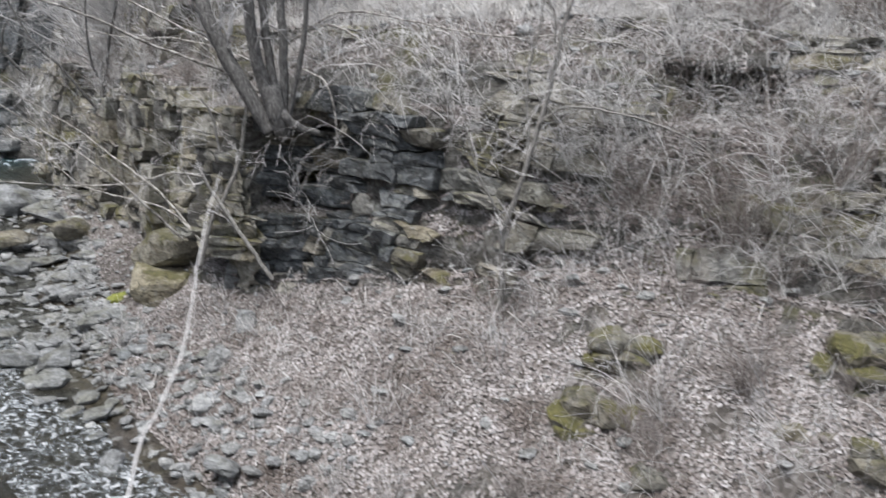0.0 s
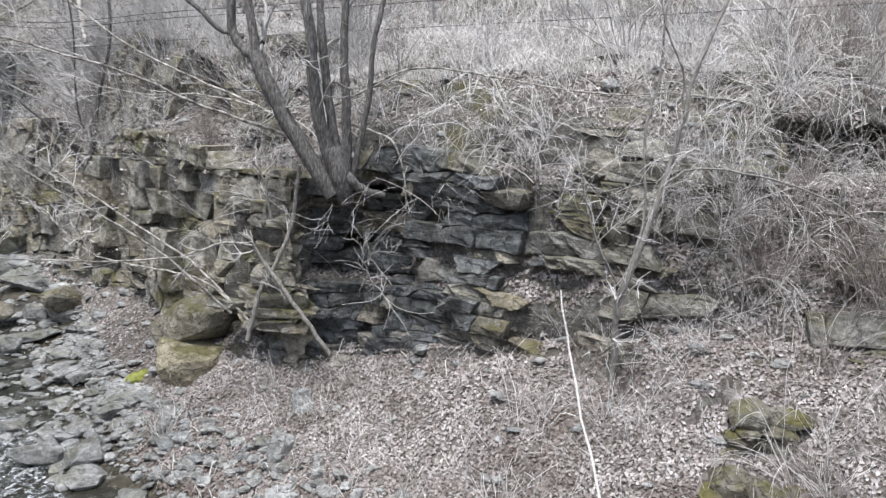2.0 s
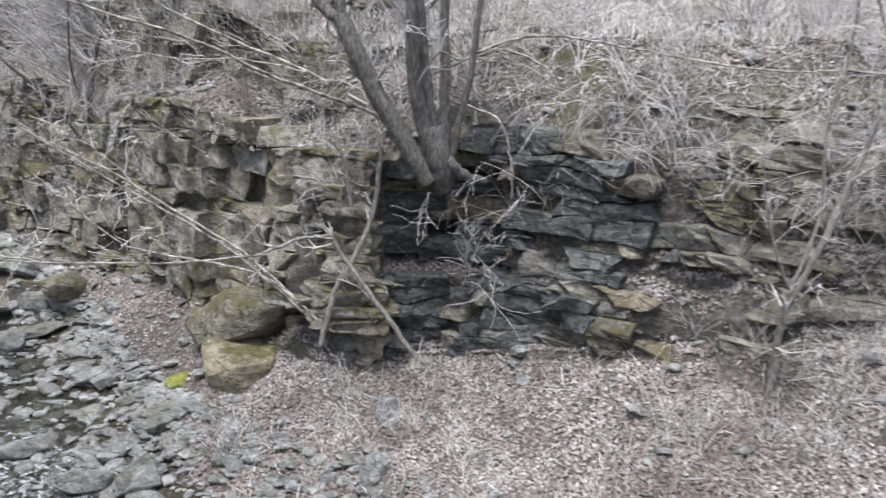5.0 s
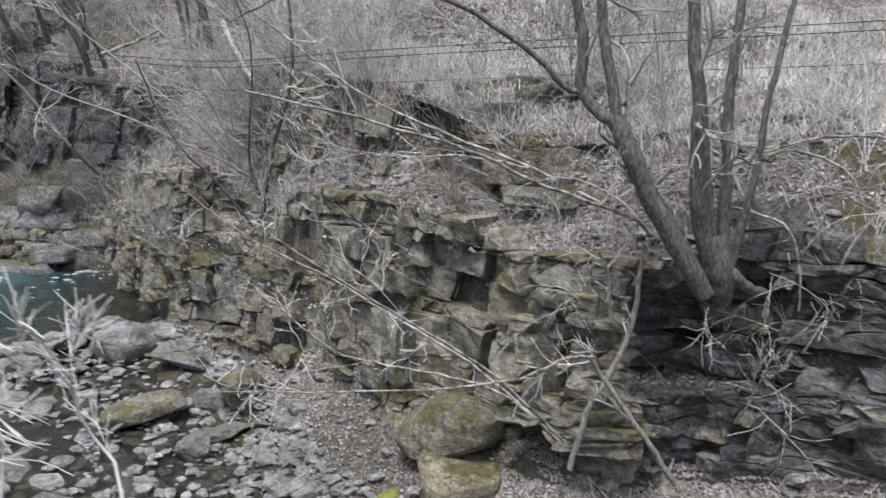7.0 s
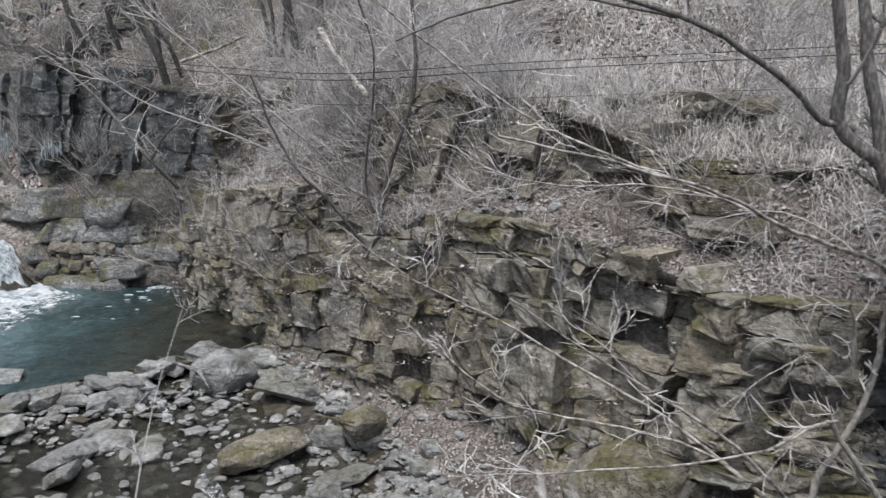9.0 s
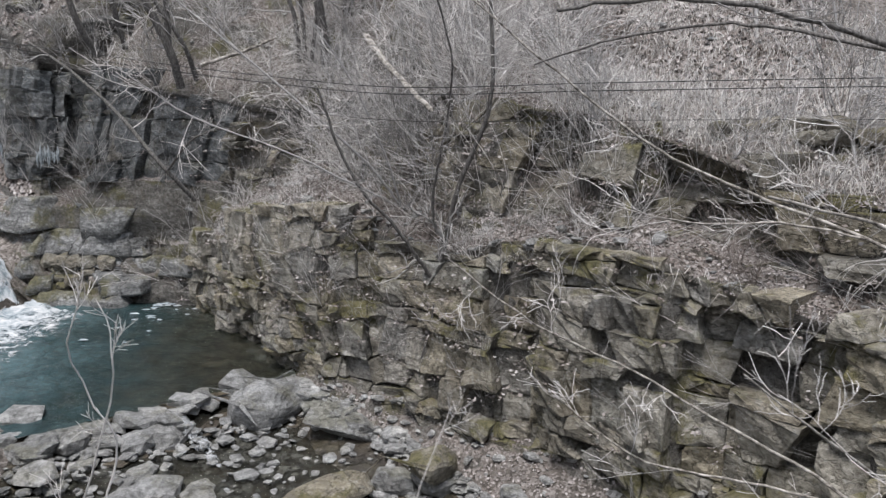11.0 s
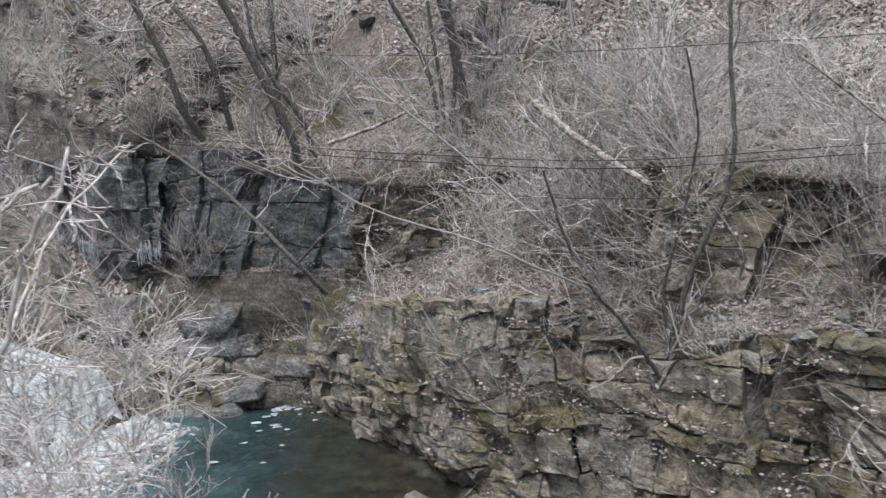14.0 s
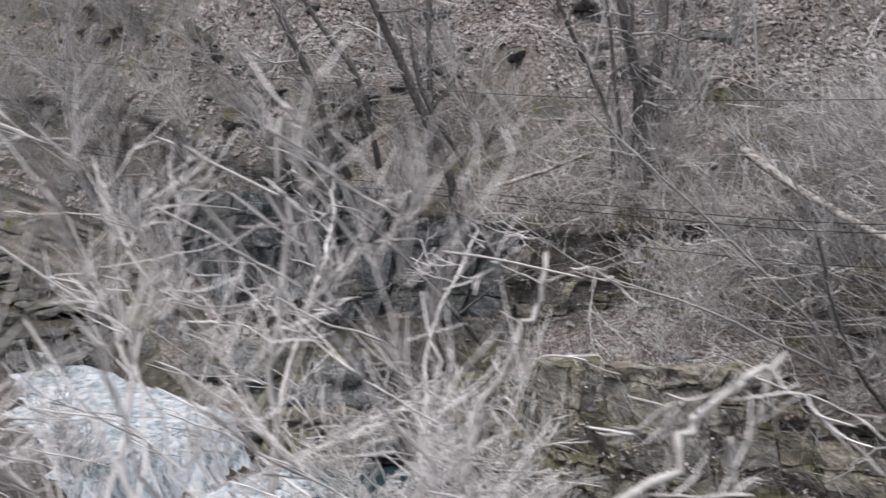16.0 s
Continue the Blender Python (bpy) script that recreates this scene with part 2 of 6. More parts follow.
def aerated_glinting(m):
    """Fine bubbles make the water paler towards the foot of the fall; ripple glints are painted into the colour."""
    nt = m.node_tree
    sep = nt.nodes.new("ShaderNodeSeparateXYZ")
    nt.links.new(world_pos(nt), sep.inputs[0])
    wav = noise_tex(nt, 0.7, 6, 0.65, None, 0.8)
    nt.links.new(world_pos(nt), wav.inputs["Vector"])
    far = calc(nt, "ADD", calc(nt, "MULTIPLY", sep.outputs[0], 0.15), calc(nt, "MULTIPLY", wav.outputs[0], 0.7))
    # finer mottle in the colour, standing in for sky reflected off ripples
    fine = noise_tex(nt, 3.5, 5, 0.7, stretched(nt, 1.0, 0.6, 1.0), 1.2).outputs[0]
    far = calc(nt, "ADD", calc(nt, "ADD", far, 2.32), calc(nt, "MULTIPLY", fine, 0.4))
    nt.links.new(ramp(nt, far, [(0.0, (0.09, 0.155, 0.17)), (0.4, (0.03, 0.066, 0.073)), (0.85, (0.11, 0.125, 0.10))]), nt.nodes["Principled BSDF"].inputs["Base Color"])
    nt.links.new(ramp(nt, far, [(0.1, (0.25, 0.25, 0.25)), (0.75, (0.92, 0.92, 0.92))]), nt.nodes["Principled BSDF"].inputs["Transmission Weight"])


aerated_glinting(POOL)


def foam_material(name, holes, scale, white=1.0, relief=0.06):
    """White water; foam thins out with the distance from the foot of the fall where holes is set."""
    m, nt, b = nodes_of(name)
    n = noise_tex(nt, scale, 8, 0.65, stretched(nt, 1.2, 1.2, 0.35), 0.9).outputs[0]
    nt.links.new(ramp(nt, n, [(p, tuple(white * v for v in c)) for p, c in ((0.36, (0.26, 0.33, 0.37)), (0.5, (0.62, 0.68, 0.72)), (0.66, (0.98, 0.99, 1.0)))]), b.inputs["Base Color"])
    if holes == "reach":
        sep = nt.nodes.new("ShaderNodeSeparateXYZ")
        nt.links.new(world_pos(nt), sep.inputs[0])
        far = calc(nt, "ADD", calc(nt, "MULTIPLY", calc(nt, "ADD", sep.outputs[0], 20.5), 0.95), calc(nt, "MULTIPLY", calc(nt, "ADD", sep.outputs[1], -31.6), -0.22))
        a = calc(nt, "ADD", n, calc(nt, "MULTIPLY", calc(nt, "SUBTRACT", 2.3, far), 0.2))
        nt.links.new(ramp(nt, a, [(0.40, (0, 0, 0)), (0.62, (1, 1, 1))]), b.inputs["Alpha"])
    elif holes == "veil":
        veil = noise_tex(nt, 1.0, 6, 0.6, stretched(nt, 7, 7, 0.9), 0.3).outputs[0]
        nt.links.new(ramp(nt, veil, [(0.34, (0.35, 0.35, 0.35)), (0.5, (1, 1, 1))]), b.inputs["Alpha"])
    elif holes == "streaks":
        nt.links.new(ramp(nt, n, [(0.47, (0, 0, 0)), (0.66, (0.85, 0.85, 0.85))]), b.inputs["Alpha"])
    b.inputs["Roughness"].default_value = 0.7
    b.inputs["Specular IOR Level"].default_value = 0.2
    bump(nt, b, n, 0.9, relief)
    return m


FALL = foam_material("falling_water", "veil", 4.5, 0.66, 0.02)
SPRAY = foam_material("pool_foam", "reach", 3.0, 0.68)
FOAM = foam_material("white_water", "solid", 3.0, 0.66)
RIFFLE = foam_material("broken_water", "streaks", 7.0, 0.6, 0.015)



# ---- mesh tools ----
def mesh_from(name, V, F, smooth=False):
    """A mesh from arrays of places and of equal-sided faces."""
    V, F = np.asarray(V, dtype=np.float32), np.asarray(F, dtype=np.int32)
    me = bpy.data.meshes.new(name)
    n, k = F.shape
    me.vertices.add(len(V))
    me.vertices.foreach_set("co", V.ravel())
    me.loops.add(n * k)
    me.loops.foreach_set("vertex_index", F.ravel())
    me.polygons.add(n)
    me.polygons.foreach_set("loop_start", np.arange(0, n * k, k, dtype=np.int32))
    me.update(calc_edges=True)
    me.validate()
    me.polygons.foreach_set("use_smooth", np.full(len(me.polygons), smooth))
    return me


def solid(name, V, F, mat, parent=None, label="", smooth=False):
    me = mesh_from(name, V, F, smooth)
    me.materials.append(mat)
    ob = new(name, me)
    if parent is not None:
        ob.parent = parent
    if label:
        ob["label"] = label
    return ob


def n3(x, y, z, s, o=4):
    return noise.fractal(Vector((x * s, y * s, z * s)), 1.0, 2.0, o)


class Tubes:
    """Collects tapering tubes along lines of places into one mesh of quads."""

    def __init__(self):
        self.V, self.F, self.n = [], [], 0

    def line(self, pts, radii, sides=3):
        pts = np.asarray(pts, dtype=float)
        radii = np.asarray(radii, dtype=float)
        d = np.gradient(pts, axis=0)
        d /= np.linalg.norm(d, axis=1, keepdims=True) + 1e-9
        ref = np.array([0.31, 0.17, 0.93]) if abs(d[0][2]) < 0.9 else np.array([0.95, 0.2, 0.1])
        a = np.cross(d, ref)
        a /= np.linalg.norm(a, axis=1, keepdims=True) + 1e-9
        b = np.cross(d, a)
        ang = np.arange(sides) * 2 * math.pi / sides
        ring = pts[:, None, :] + radii[:, None, None] * (np.cos(ang)[None, :, None] * a[:, None, :] + np.sin(ang)[None, :, None] * b[:, None, :])
        k = len(pts)
        self.V.append(ring.reshape(-1, 3))
        i = np.arange(k - 1)[:, None] * sides + np.arange(sides)[None, :]
        j = np.arange(k - 1)[:, None] * sides + (np.arange(sides)[None, :] + 1) % sides
        self.F.append((np.stack([i, j, j + sides, i + sides], axis=2).reshape(-1, 4)) + self.n)
        self.n += k * sides

    def mesh(self, name, smooth=True):
        return mesh_from(name, np.concatenate(self.V), np.concatenate(self.F), smooth)

    def put(self, name, mat, parent=None, label="", smooth=True):
        me = self.mesh(name, smooth)
        me.materials.append(mat)
        ob = new(name, me)
        if parent is not None:
            ob.parent = parent
        if label:
            ob["label"] = label
        return ob


def wander(rng, start, way, length, segs, bend, lift=0.0):
    """A crooked line: places from start along way."""
    p = np.array(start, dtype=float)
    d = np.array(way, dtype=float)
    d /= np.linalg.norm(d)
    out = [p.copy()]
    for _ in range(segs):
        d = d + rng.normal(0, bend, 3) + np.array([0, 0, lift])
        d /= np.linalg.norm(d)
        p = p + d * length / segs
        out.append(p.copy())
    return np.array(out)


def sprout(T, rng, start, way, length, radius, depth, bend=0.16, lift=0.03, kids=5, sides=3, spread=0.6, ratio=0.62, thin=0.004):
    """A branch with its side branches, into the tubes T."""
    segs = 7 if depth > 0 else 4
    pts = wander(rng, start, way, length, segs, bend, lift)
    T.line(pts, np.linspace(radius, max(radius * 0.3, thin), segs + 1), sides if depth > 1 else 3)
    if depth == 0:
        return pts
    for _ in range(kids):
        f = rng.uniform(0.25, 1.0) * segs
        i = min(int(f), segs - 1)
        at = pts[i] + (pts[i + 1] - pts[i]) * (f - i)
        d = pts[i + 1] - pts[i]
        d = d / np.linalg.norm(d) + rng.normal(0, spread, 3) * np.array([1, 1, 0.8])
        sprout(T, rng, at, d, length * ratio * rng.uniform(0.6, 1.2), max(radius * 0.5, thin * 1.3), depth - 1, bend, lift, max(kids - 1, 2), sides, spread, ratio, thin)
    return pts


# ---- the lie of the land: lines along the creek, from downstream to upstream ----
PATH_EDGE = [(13.25, -9.65, 3.15), (6.25, -4.45, 3.85), (3.75, -2.75, 4.05), (0.85, -0.75, 4.35), (-2.95, 1.95, 4.65), (-5.75, 3.85, 5.05), (-8.15, 5.45, 5.55), (-10.55, 7.15, 5.95), (-13.15, 8.95, 6.35), (-14.95, 10.35, 6.65), (-17.55, 12.35, 7.05), (-20.75, 14.75, 7.55), (-24.25, 17.45, 8.15), (-32.75, 24.95, 9.45), (-55.75, 46.95, 12.45)]
NEAR_SHORE = [(9, -5.4, -1.6), (2.6, 0.6, -1.0), (0.4, 2.6, -0.8), (-3.8, 6.2, -0.5), (-8.0, 8.6, -0.2), (-11.0, 11.0, -0.1), (-13.4, 13.6, 0.1), (-15.2, 16.4, 0.35), (-17.2, 19.4, 0.7), (-17.6, 22.4, 1.3), (-19.6, 25.0, 1.3), (-21.9, 27.3, 1.4), (-24.2, 29.8, 2.75), (-33, 42, 4.2), (-56, 66, 7)]
FAR_SHORE = [(14, -2.0, -1.5), (5.0, 4.4, -0.9), (1.0, 7.0, -0.65), (-1.9, 9.2, -0.35), (-4.9, 12.3, -0.1), (-6.9, 15.0, 0.05), (-8.2, 17.6, 0.2), (-9.3, 20.6, 0.5), (-11.2, 23.3, 0.85), (-12.3, 25.3, 1.12), (-15.1, 30.2, 1.08), (-18.7, 31.0, 1.08), (-21.4, 32.7, 2.75), (-28.5, 44.5, 4.2), (-50, 70, 7)]
CLIFF_FOOT = [(16, 2.6, 2.4), (7.0, 8.2, 2.8), (4.0, 9.8, 3.0), (1.3, 11.3, 2.7), (-2.2, 14.55, 1.6), (-4.5, 15.5, 1.25), (-7.4, 19.5, 1.25), (-9.5, 22.0, 1.3), (-11.1, 23.6, 1.4), (-12.4, 25.5, 1.1), (-15.0, 30.4, 1.1), (-18.7, 31.2, 1.1), (-21.4, 33.0, 3.0), (-28.6, 45, 4.6), (-50, 70.5, 7.4)]
LIP = [(17, 4.0, 4.9), (7.3, 9.3, 5.0), (4.2, 10.7, 5.1), (1.6, 11.8, 5.2), (-1.8, 14.15, 5.1), (-4.25, 15.25, 4.6), (-7.5, 19.95, 5.05), (-9.3, 22.5, 4.3), (-11.4, 24.3, 4.95), (-12.75, 25.8, 4.85), (-15.2, 31.0, 3.1), (-18.5, 32.5, 3.3), (-20.8, 33.5, 4.0), (-28, 45.8, 6.5), (-49, 71, 9)]
LEDGE_BACK = [(17.3, 5.2, 6.1), (7.9, 10.4, 6.2), (4.7, 11.6, 6.3), (1.9, 13.0, 6.45), (-1.7, 15.3, 6.25), (-4.3, 16.9, 5.0), (-7.0, 20.35, 5.4), (-8.9, 23.1, 4.9), (-9.8, 24.8, 5.3), (-11.3, 27.2, 5.6), (-13.4, 30.0, 4.8), (-18.6, 33.4, 4.5), (-20.4, 33.9, 4.6), (-27.6, 46.2, 7), (-48.5, 71.5, 10)]
WALL_TOP = [(17.6, 6.4, 6.5), (8.2, 11.7, 6.6), (5.0, 13.0, 6.7), (2.2, 14.4, 6.75), (-1.2, 16.2, 6.6), (-4.2, 17.4, 6.2), (-6.5, 20.6, 7.1), (-8.3, 23.2, 7.4), (-9.4, 25.1, 7.5), (-11.0, 27.9, 7.2), (-12.8, 29.4, 7.0), (-18.1, 33.6, 7.8), (-20.4, 34.3, 8.8), (-27.2, 46.8, 11), (-48, 72, 14)]
SLOPE = [(20, 11, 7.2), (10.5, 16, 7.2), (7.0, 17.2, 7.2), (4.2, 18.5, 7.4), (0.6, 20.2, 7.4), (-2.6, 20.6, 7.3), (-4.2, 22.0, 7.7), (-6.4, 25.0, 8.4), (-8.4, 27.4, 9.4), (-10.0, 30.2, 10.0), (-12.4, 32.2, 10.3), (-15.6, 34.6, 10.8), (-19.6, 36.2, 11.4), (-27, 50, 15), (-47, 76, 19)]
HILL = [(29, 22, 13.5), (19, 27, 13.5), (15.5, 29, 13.5), (12.5, 31, 13.5), (8.6, 33, 13.5), (5, 35, 14), (3, 37, 14.5), (0.5, 40, 16), (-2, 42.5, 17.5), (-4, 45, 18.5), (-7, 47, 19), (-11, 50, 20), (-16, 52, 21.5), (-30, 64, 27), (-62, 92, 38)]
FAR_HILL = [(70, 75, 48), (58, 82, 48), (53, 84, 48), (49, 86, 48), (44, 89, 48), (40, 92, 49), (37, 95, 50), (33, 98, 51), (29, 102, 52), (25, 106, 53), (20, 110, 54), (13, 114, 55), (0, 118, 58), (-26, 128, 62), (-90, 150, 75)]


def smooth_line(pts, per):
    """Catmull-Rom through the plan's points, per steps between two of them."""
    P = np.array(pts, dtype=float)
    P = np.vstack([2 * P[0] - P[1], P, 2 * P[-1] - P[-2]])
    out = []
    for i in range(1, len(P) - 2):
        t = np.linspace(0, 1, per, endpoint=False)[:, None]
        a, b, c, d = P[i - 1], P[i], P[i + 1], P[i + 2]
        out.append(0.5 * (2 * b + (c - a) * t + (2 * a - 5 * b + 4 * c - d) * t ** 2 + (3 * b - a - 3 * c + d) * t ** 3))
    return np.vstack(out + [P[-2][None]])


PER = 26
behind = [(x - 2.2, y - 3.0, z - 0.1) for x, y, z in PATH_EDGE]
uphill = [(x - 22, y - 32, z + 16) for x, y, z in PATH_EDGE]
bed_near = [(a[0] * 0.65 + b[0] * 0.35, a[1] * 0.65 + b[1] * 0.35, min(a[2], b[2]) - 0.35) for a, b in zip(NEAR_SHORE, FAR_SHORE)]
bed_far = [(a[0] * 0.3 + b[0] * 0.7, a[1] * 0.3 + b[1] * 0.7, min(a[2], b[2]) - 0.3) for a, b in zip(NEAR_SHORE, FAR_SHORE)]
bank_mid = [(a[0] * 0.45 + b[0] * 0.55, a[1] * 0.45 + b[1] * 0.55, a[2] * 0.38 + b[2] * 0.62) for a, b in zip(PATH_EDGE, NEAR_SHORE)]
LINES = [(uphill, 0), (behind, 4), (PATH_EDGE, 4), (bank_mid, 8), (NEAR_SHORE, 8), (bed_near, 6), (bed_far, 6), (FAR_SHORE, 6), (CLIFF_FOOT, 14), (LIP, 34), (LEDGE_BACK, 12), (WALL_TOP, 24), (SLOPE, 14), (HILL, 16), (FAR_HILL, 10)]
SM = [smooth_line(l, PER) for l, _ in LINES]
rows_of, kind_of = [SM[0]], [0.0]
for i in range(1, len(SM)):
    for k in range(1, LINES[i][1] + 1):
        f = k / LINES[i][1]
        rows_of.append(SM[i - 1] * (1 - f) + SM[i] * f)
        kind_of.append(i - 1 + f)
GRID = np.stack(rows_of)
NV, NU = GRID.shape[:2]
du = np.gradient(GRID, axis=1)
dv = np.gradient(GRID, axis=0)
nor = np.cross(du, dv)
nor /= np.linalg.norm(nor, axis=2, keepdims=True) + 1e-9
nor *= np.sign(nor[:, :, 2:3].mean())
for a in range(NV):
    k = kind_of[a]
    amp = 0.10 if k < 4 else 0.12 if k < 7 else 0.22 if k < 8 else 0.14 if k < 11.2 else 0.35 if k < 12 else 0.8
    for b in range(NU):
        x, y, z = GRID[a, b]
        s = 0.75 if k < 12 else 0.35
        GRID[a, b] += nor[a, b] * amp * n3(x, y, z, s, 5)


def flute(x, y, z):
    """How far the rock stands out: upright buttresses and recesses."""
    f = 0.24 * round(2.2 * n3(x, y, z * 0.10, 0.6, 2)) + 0.10 * round(2.5 * n3(x + 9, y, z * 0.25, 1.3, 2))
    f += 0.03 * n3(x, y, z, 2.2, 3)
    step = lambda a, b: 0.5 * (math.tanh((x - a) * 8) - math.tanh((x - b) * 8))
    f *= 1 - 0.6 * step(-3.5, 40.0) - 0.55 * step(-16.0, -8.8)
    f += 0.3 * step(-5.05, -3.75) - 0.5 * step(-6.4, -5.15) - 0.4 * math.exp(-((x + 10.7) / 0.3) ** 2)
    return max(-0.6, min(0.6, f))


SMOOTH = GRID.copy()
FACE = GRID.copy()
for a in range(NV):
    k = kind_of[a]
    if 8.05 < k < 8.95 or 10.05 < k < 10.95:
        flat = nor[a] * np.array([1, 1, 0.0])
        flat /= np.linalg.norm(flat, axis=1, keepdims=True) + 1e-9
        ends = min(1.0, (k % 1 - 0.0) * 6, (1 - k % 1) * 6)
        for b in range(NU):
            FACE[a, b] += flat[b] * flute(*FACE[a, b]) * ends
        GRID[a] = FACE[a] - flat * 0.2
        hollow = (FACE[a, :, 0] > -3.5) & (FACE[a, :, 0] < -1.75) & (FACE[a, :, 2] > 2.95) & (FACE[a, :, 2] < 4.55) & (k < 9)
        GRID[a, hollow] -= flat[hollow] * 1.1
        den = (FACE[a, :, 0] > -5.3) & (FACE[a, :, 0] < -3.8) & (FACE[a, :, 2] < 2.1) & (k < 9) & (k > 8.1)
        GRID[a, den] -= flat[den] * 0.6
for a in range(NV):
    if 8.95 <= kind_of[a] < 9.4:
        back = nor[a] * np.array([1, 1, 0.0])
        back /= np.linalg.norm(back, axis=1, keepdims=True) + 1e-9
        GRID[a] -= back * 0.28 * (9.4 - kind_of[a]) / 0.45
for a in range(NV):
    if 8.55 < kind_of[a] < 9.95:
        gap = (GRID[a, :, 0] > 3.2) & (GRID[a, :, 0] < 4.6) & (GRID[a, :, 2] > 5.1) & (GRID[a, :, 2] < 5.8)
        GRID[a, gap] += np.array([0.4, 0.8, 0.0])
ii = (np.arange(NV - 1)[:, None] * NU + np.arange(NU - 1)[None, :]).ravel()
GF = np.stack([ii + NU, ii + NU + 1, ii + 1, ii], axis=1)
GV = GRID.reshape(-1, 3)
row_kind = np.repeat(np.array(kind_of)[:-1], NU - 1)
wet = (row_kind > 4.05) & (row_kind < 7.05)
ground = tagged(solid("ground", GV, GF[~wet], GROUND, smooth=True), "leaf-strewn rocky banks and wooded slope above a creek", "ground", kind="structure")
creek_bed = tagged(solid("creek_bed", GV, GF[wet], BED, smooth=True), "dark wet gravel bed of the creek", "creek bed", kind="structure")

from mathutils.bvhtree import BVHTree
TREE = BVHTree.FromPolygons([tuple(v) for v in GV], [tuple(int(i) for i in f) for f in GF])


def drop(x, y, top=60.0):
    """The ground's height and slope under (x, y)."""
    p, n, _, _ = TREE.ray_cast(Vector((x, y, top)), Vector((0, 0, -1)))
    return (p, n if n.z > 0 else -n) if p else (Vector((x, y, 0)), Vector((0, 0, 1)))


# ---- the creek ----
def ribbon(lines, per, steps):
    S = [smooth_line(l, per) for l in lines]
    R = []
    for i in range(len(S) - 1):
        for k in range(steps):
            f = k / steps
            R.append(S[i] * (1 - f) + S[i + 1] * f)
    R.append(S[-1])
    return np.stack(R)


def sheet(name, G, mat, label, category, kind="structure", rough=0.0, scale=2.0):
    nv, nu = G.shape[:2]
    if rough:
        for a in range(nv):
            for b in range(nu):
                G[a, b, 2] += rough * n3(*G[a, b], scale)
    i = (np.arange(nv - 1)[:, None] * nu + np.arange(nu - 1)[None, :]).ravel()
    ob = solid(name, G.reshape(-1, 3), np.stack([i + nu, i + nu + 1, i + 1, i], axis=1), mat, smooth=True)
    ob.visible_shadow = False
    return tagged(ob, label, category, kind=kind)


def widen(a, b, f):
    return [(p[0] + (q[0] - p[0]) * f, p[1] + (q[1] - p[1]) * f, min(p[2], q[2]) - 0.06) for p, q in zip(a, b)]


lower = slice(0, 10)
sheet("water", ribbon([widen(NEAR_SHORE, FAR_SHORE, -0.08)[lower], widen(FAR_SHORE, NEAR_SHORE, -0.08)[lower]], 14, 24), WATER, "shallow clear creek running over brown stones", "creek", rough=0.05)

pool_near = [(-17.4, 22.2, 1.27), (-18.6, 23.0, 1.27), (-20.2, 24.4, 1.27), (-22.4, 27.0, 1.27), (-23.2, 30.0, 1.27)]
pool_far = [(-11.9, 25.0, 1.27), (-12.6, 26.2, 1.27), (-14.2, 30.8, 1.27), (-16.6, 32.7, 1.27), (-19.6, 32.9, 1.27)]
sheet("pool", ribbon([pool_near, pool_far], 26, 70), POOL, "deep green plunge pool below a small waterfall", "pool", rough=0.035, scale=2.6)
upper_near = [(-23.1, 28.2, 2.62), (-24.4, 30.4, 2.85), (-26.6, 33.0, 3.1), (-31.0, 39.5, 3.6), (-52, 66, 7.0)]
upper_far = [(-20.5, 31.6, 2.62), (-22.0, 33.0, 2.85), (-24.5, 35.0, 3.1), (-29.0, 41.0, 3.6), (-50, 68, 7.0)]
sheet("water", ribbon([[(x, y, z - 0.08) for x, y, z in upper_near], [(x, y, z - 0.08) for x, y, z in upper_far]], 12, 6), POOL, "dark water above the fall", "creek")
sheet("rapids", ribbon([upper_near, upper_far], 12, 14), FOAM, "white rushing water above the fall", "creek", rough=0.12, scale=1.5)


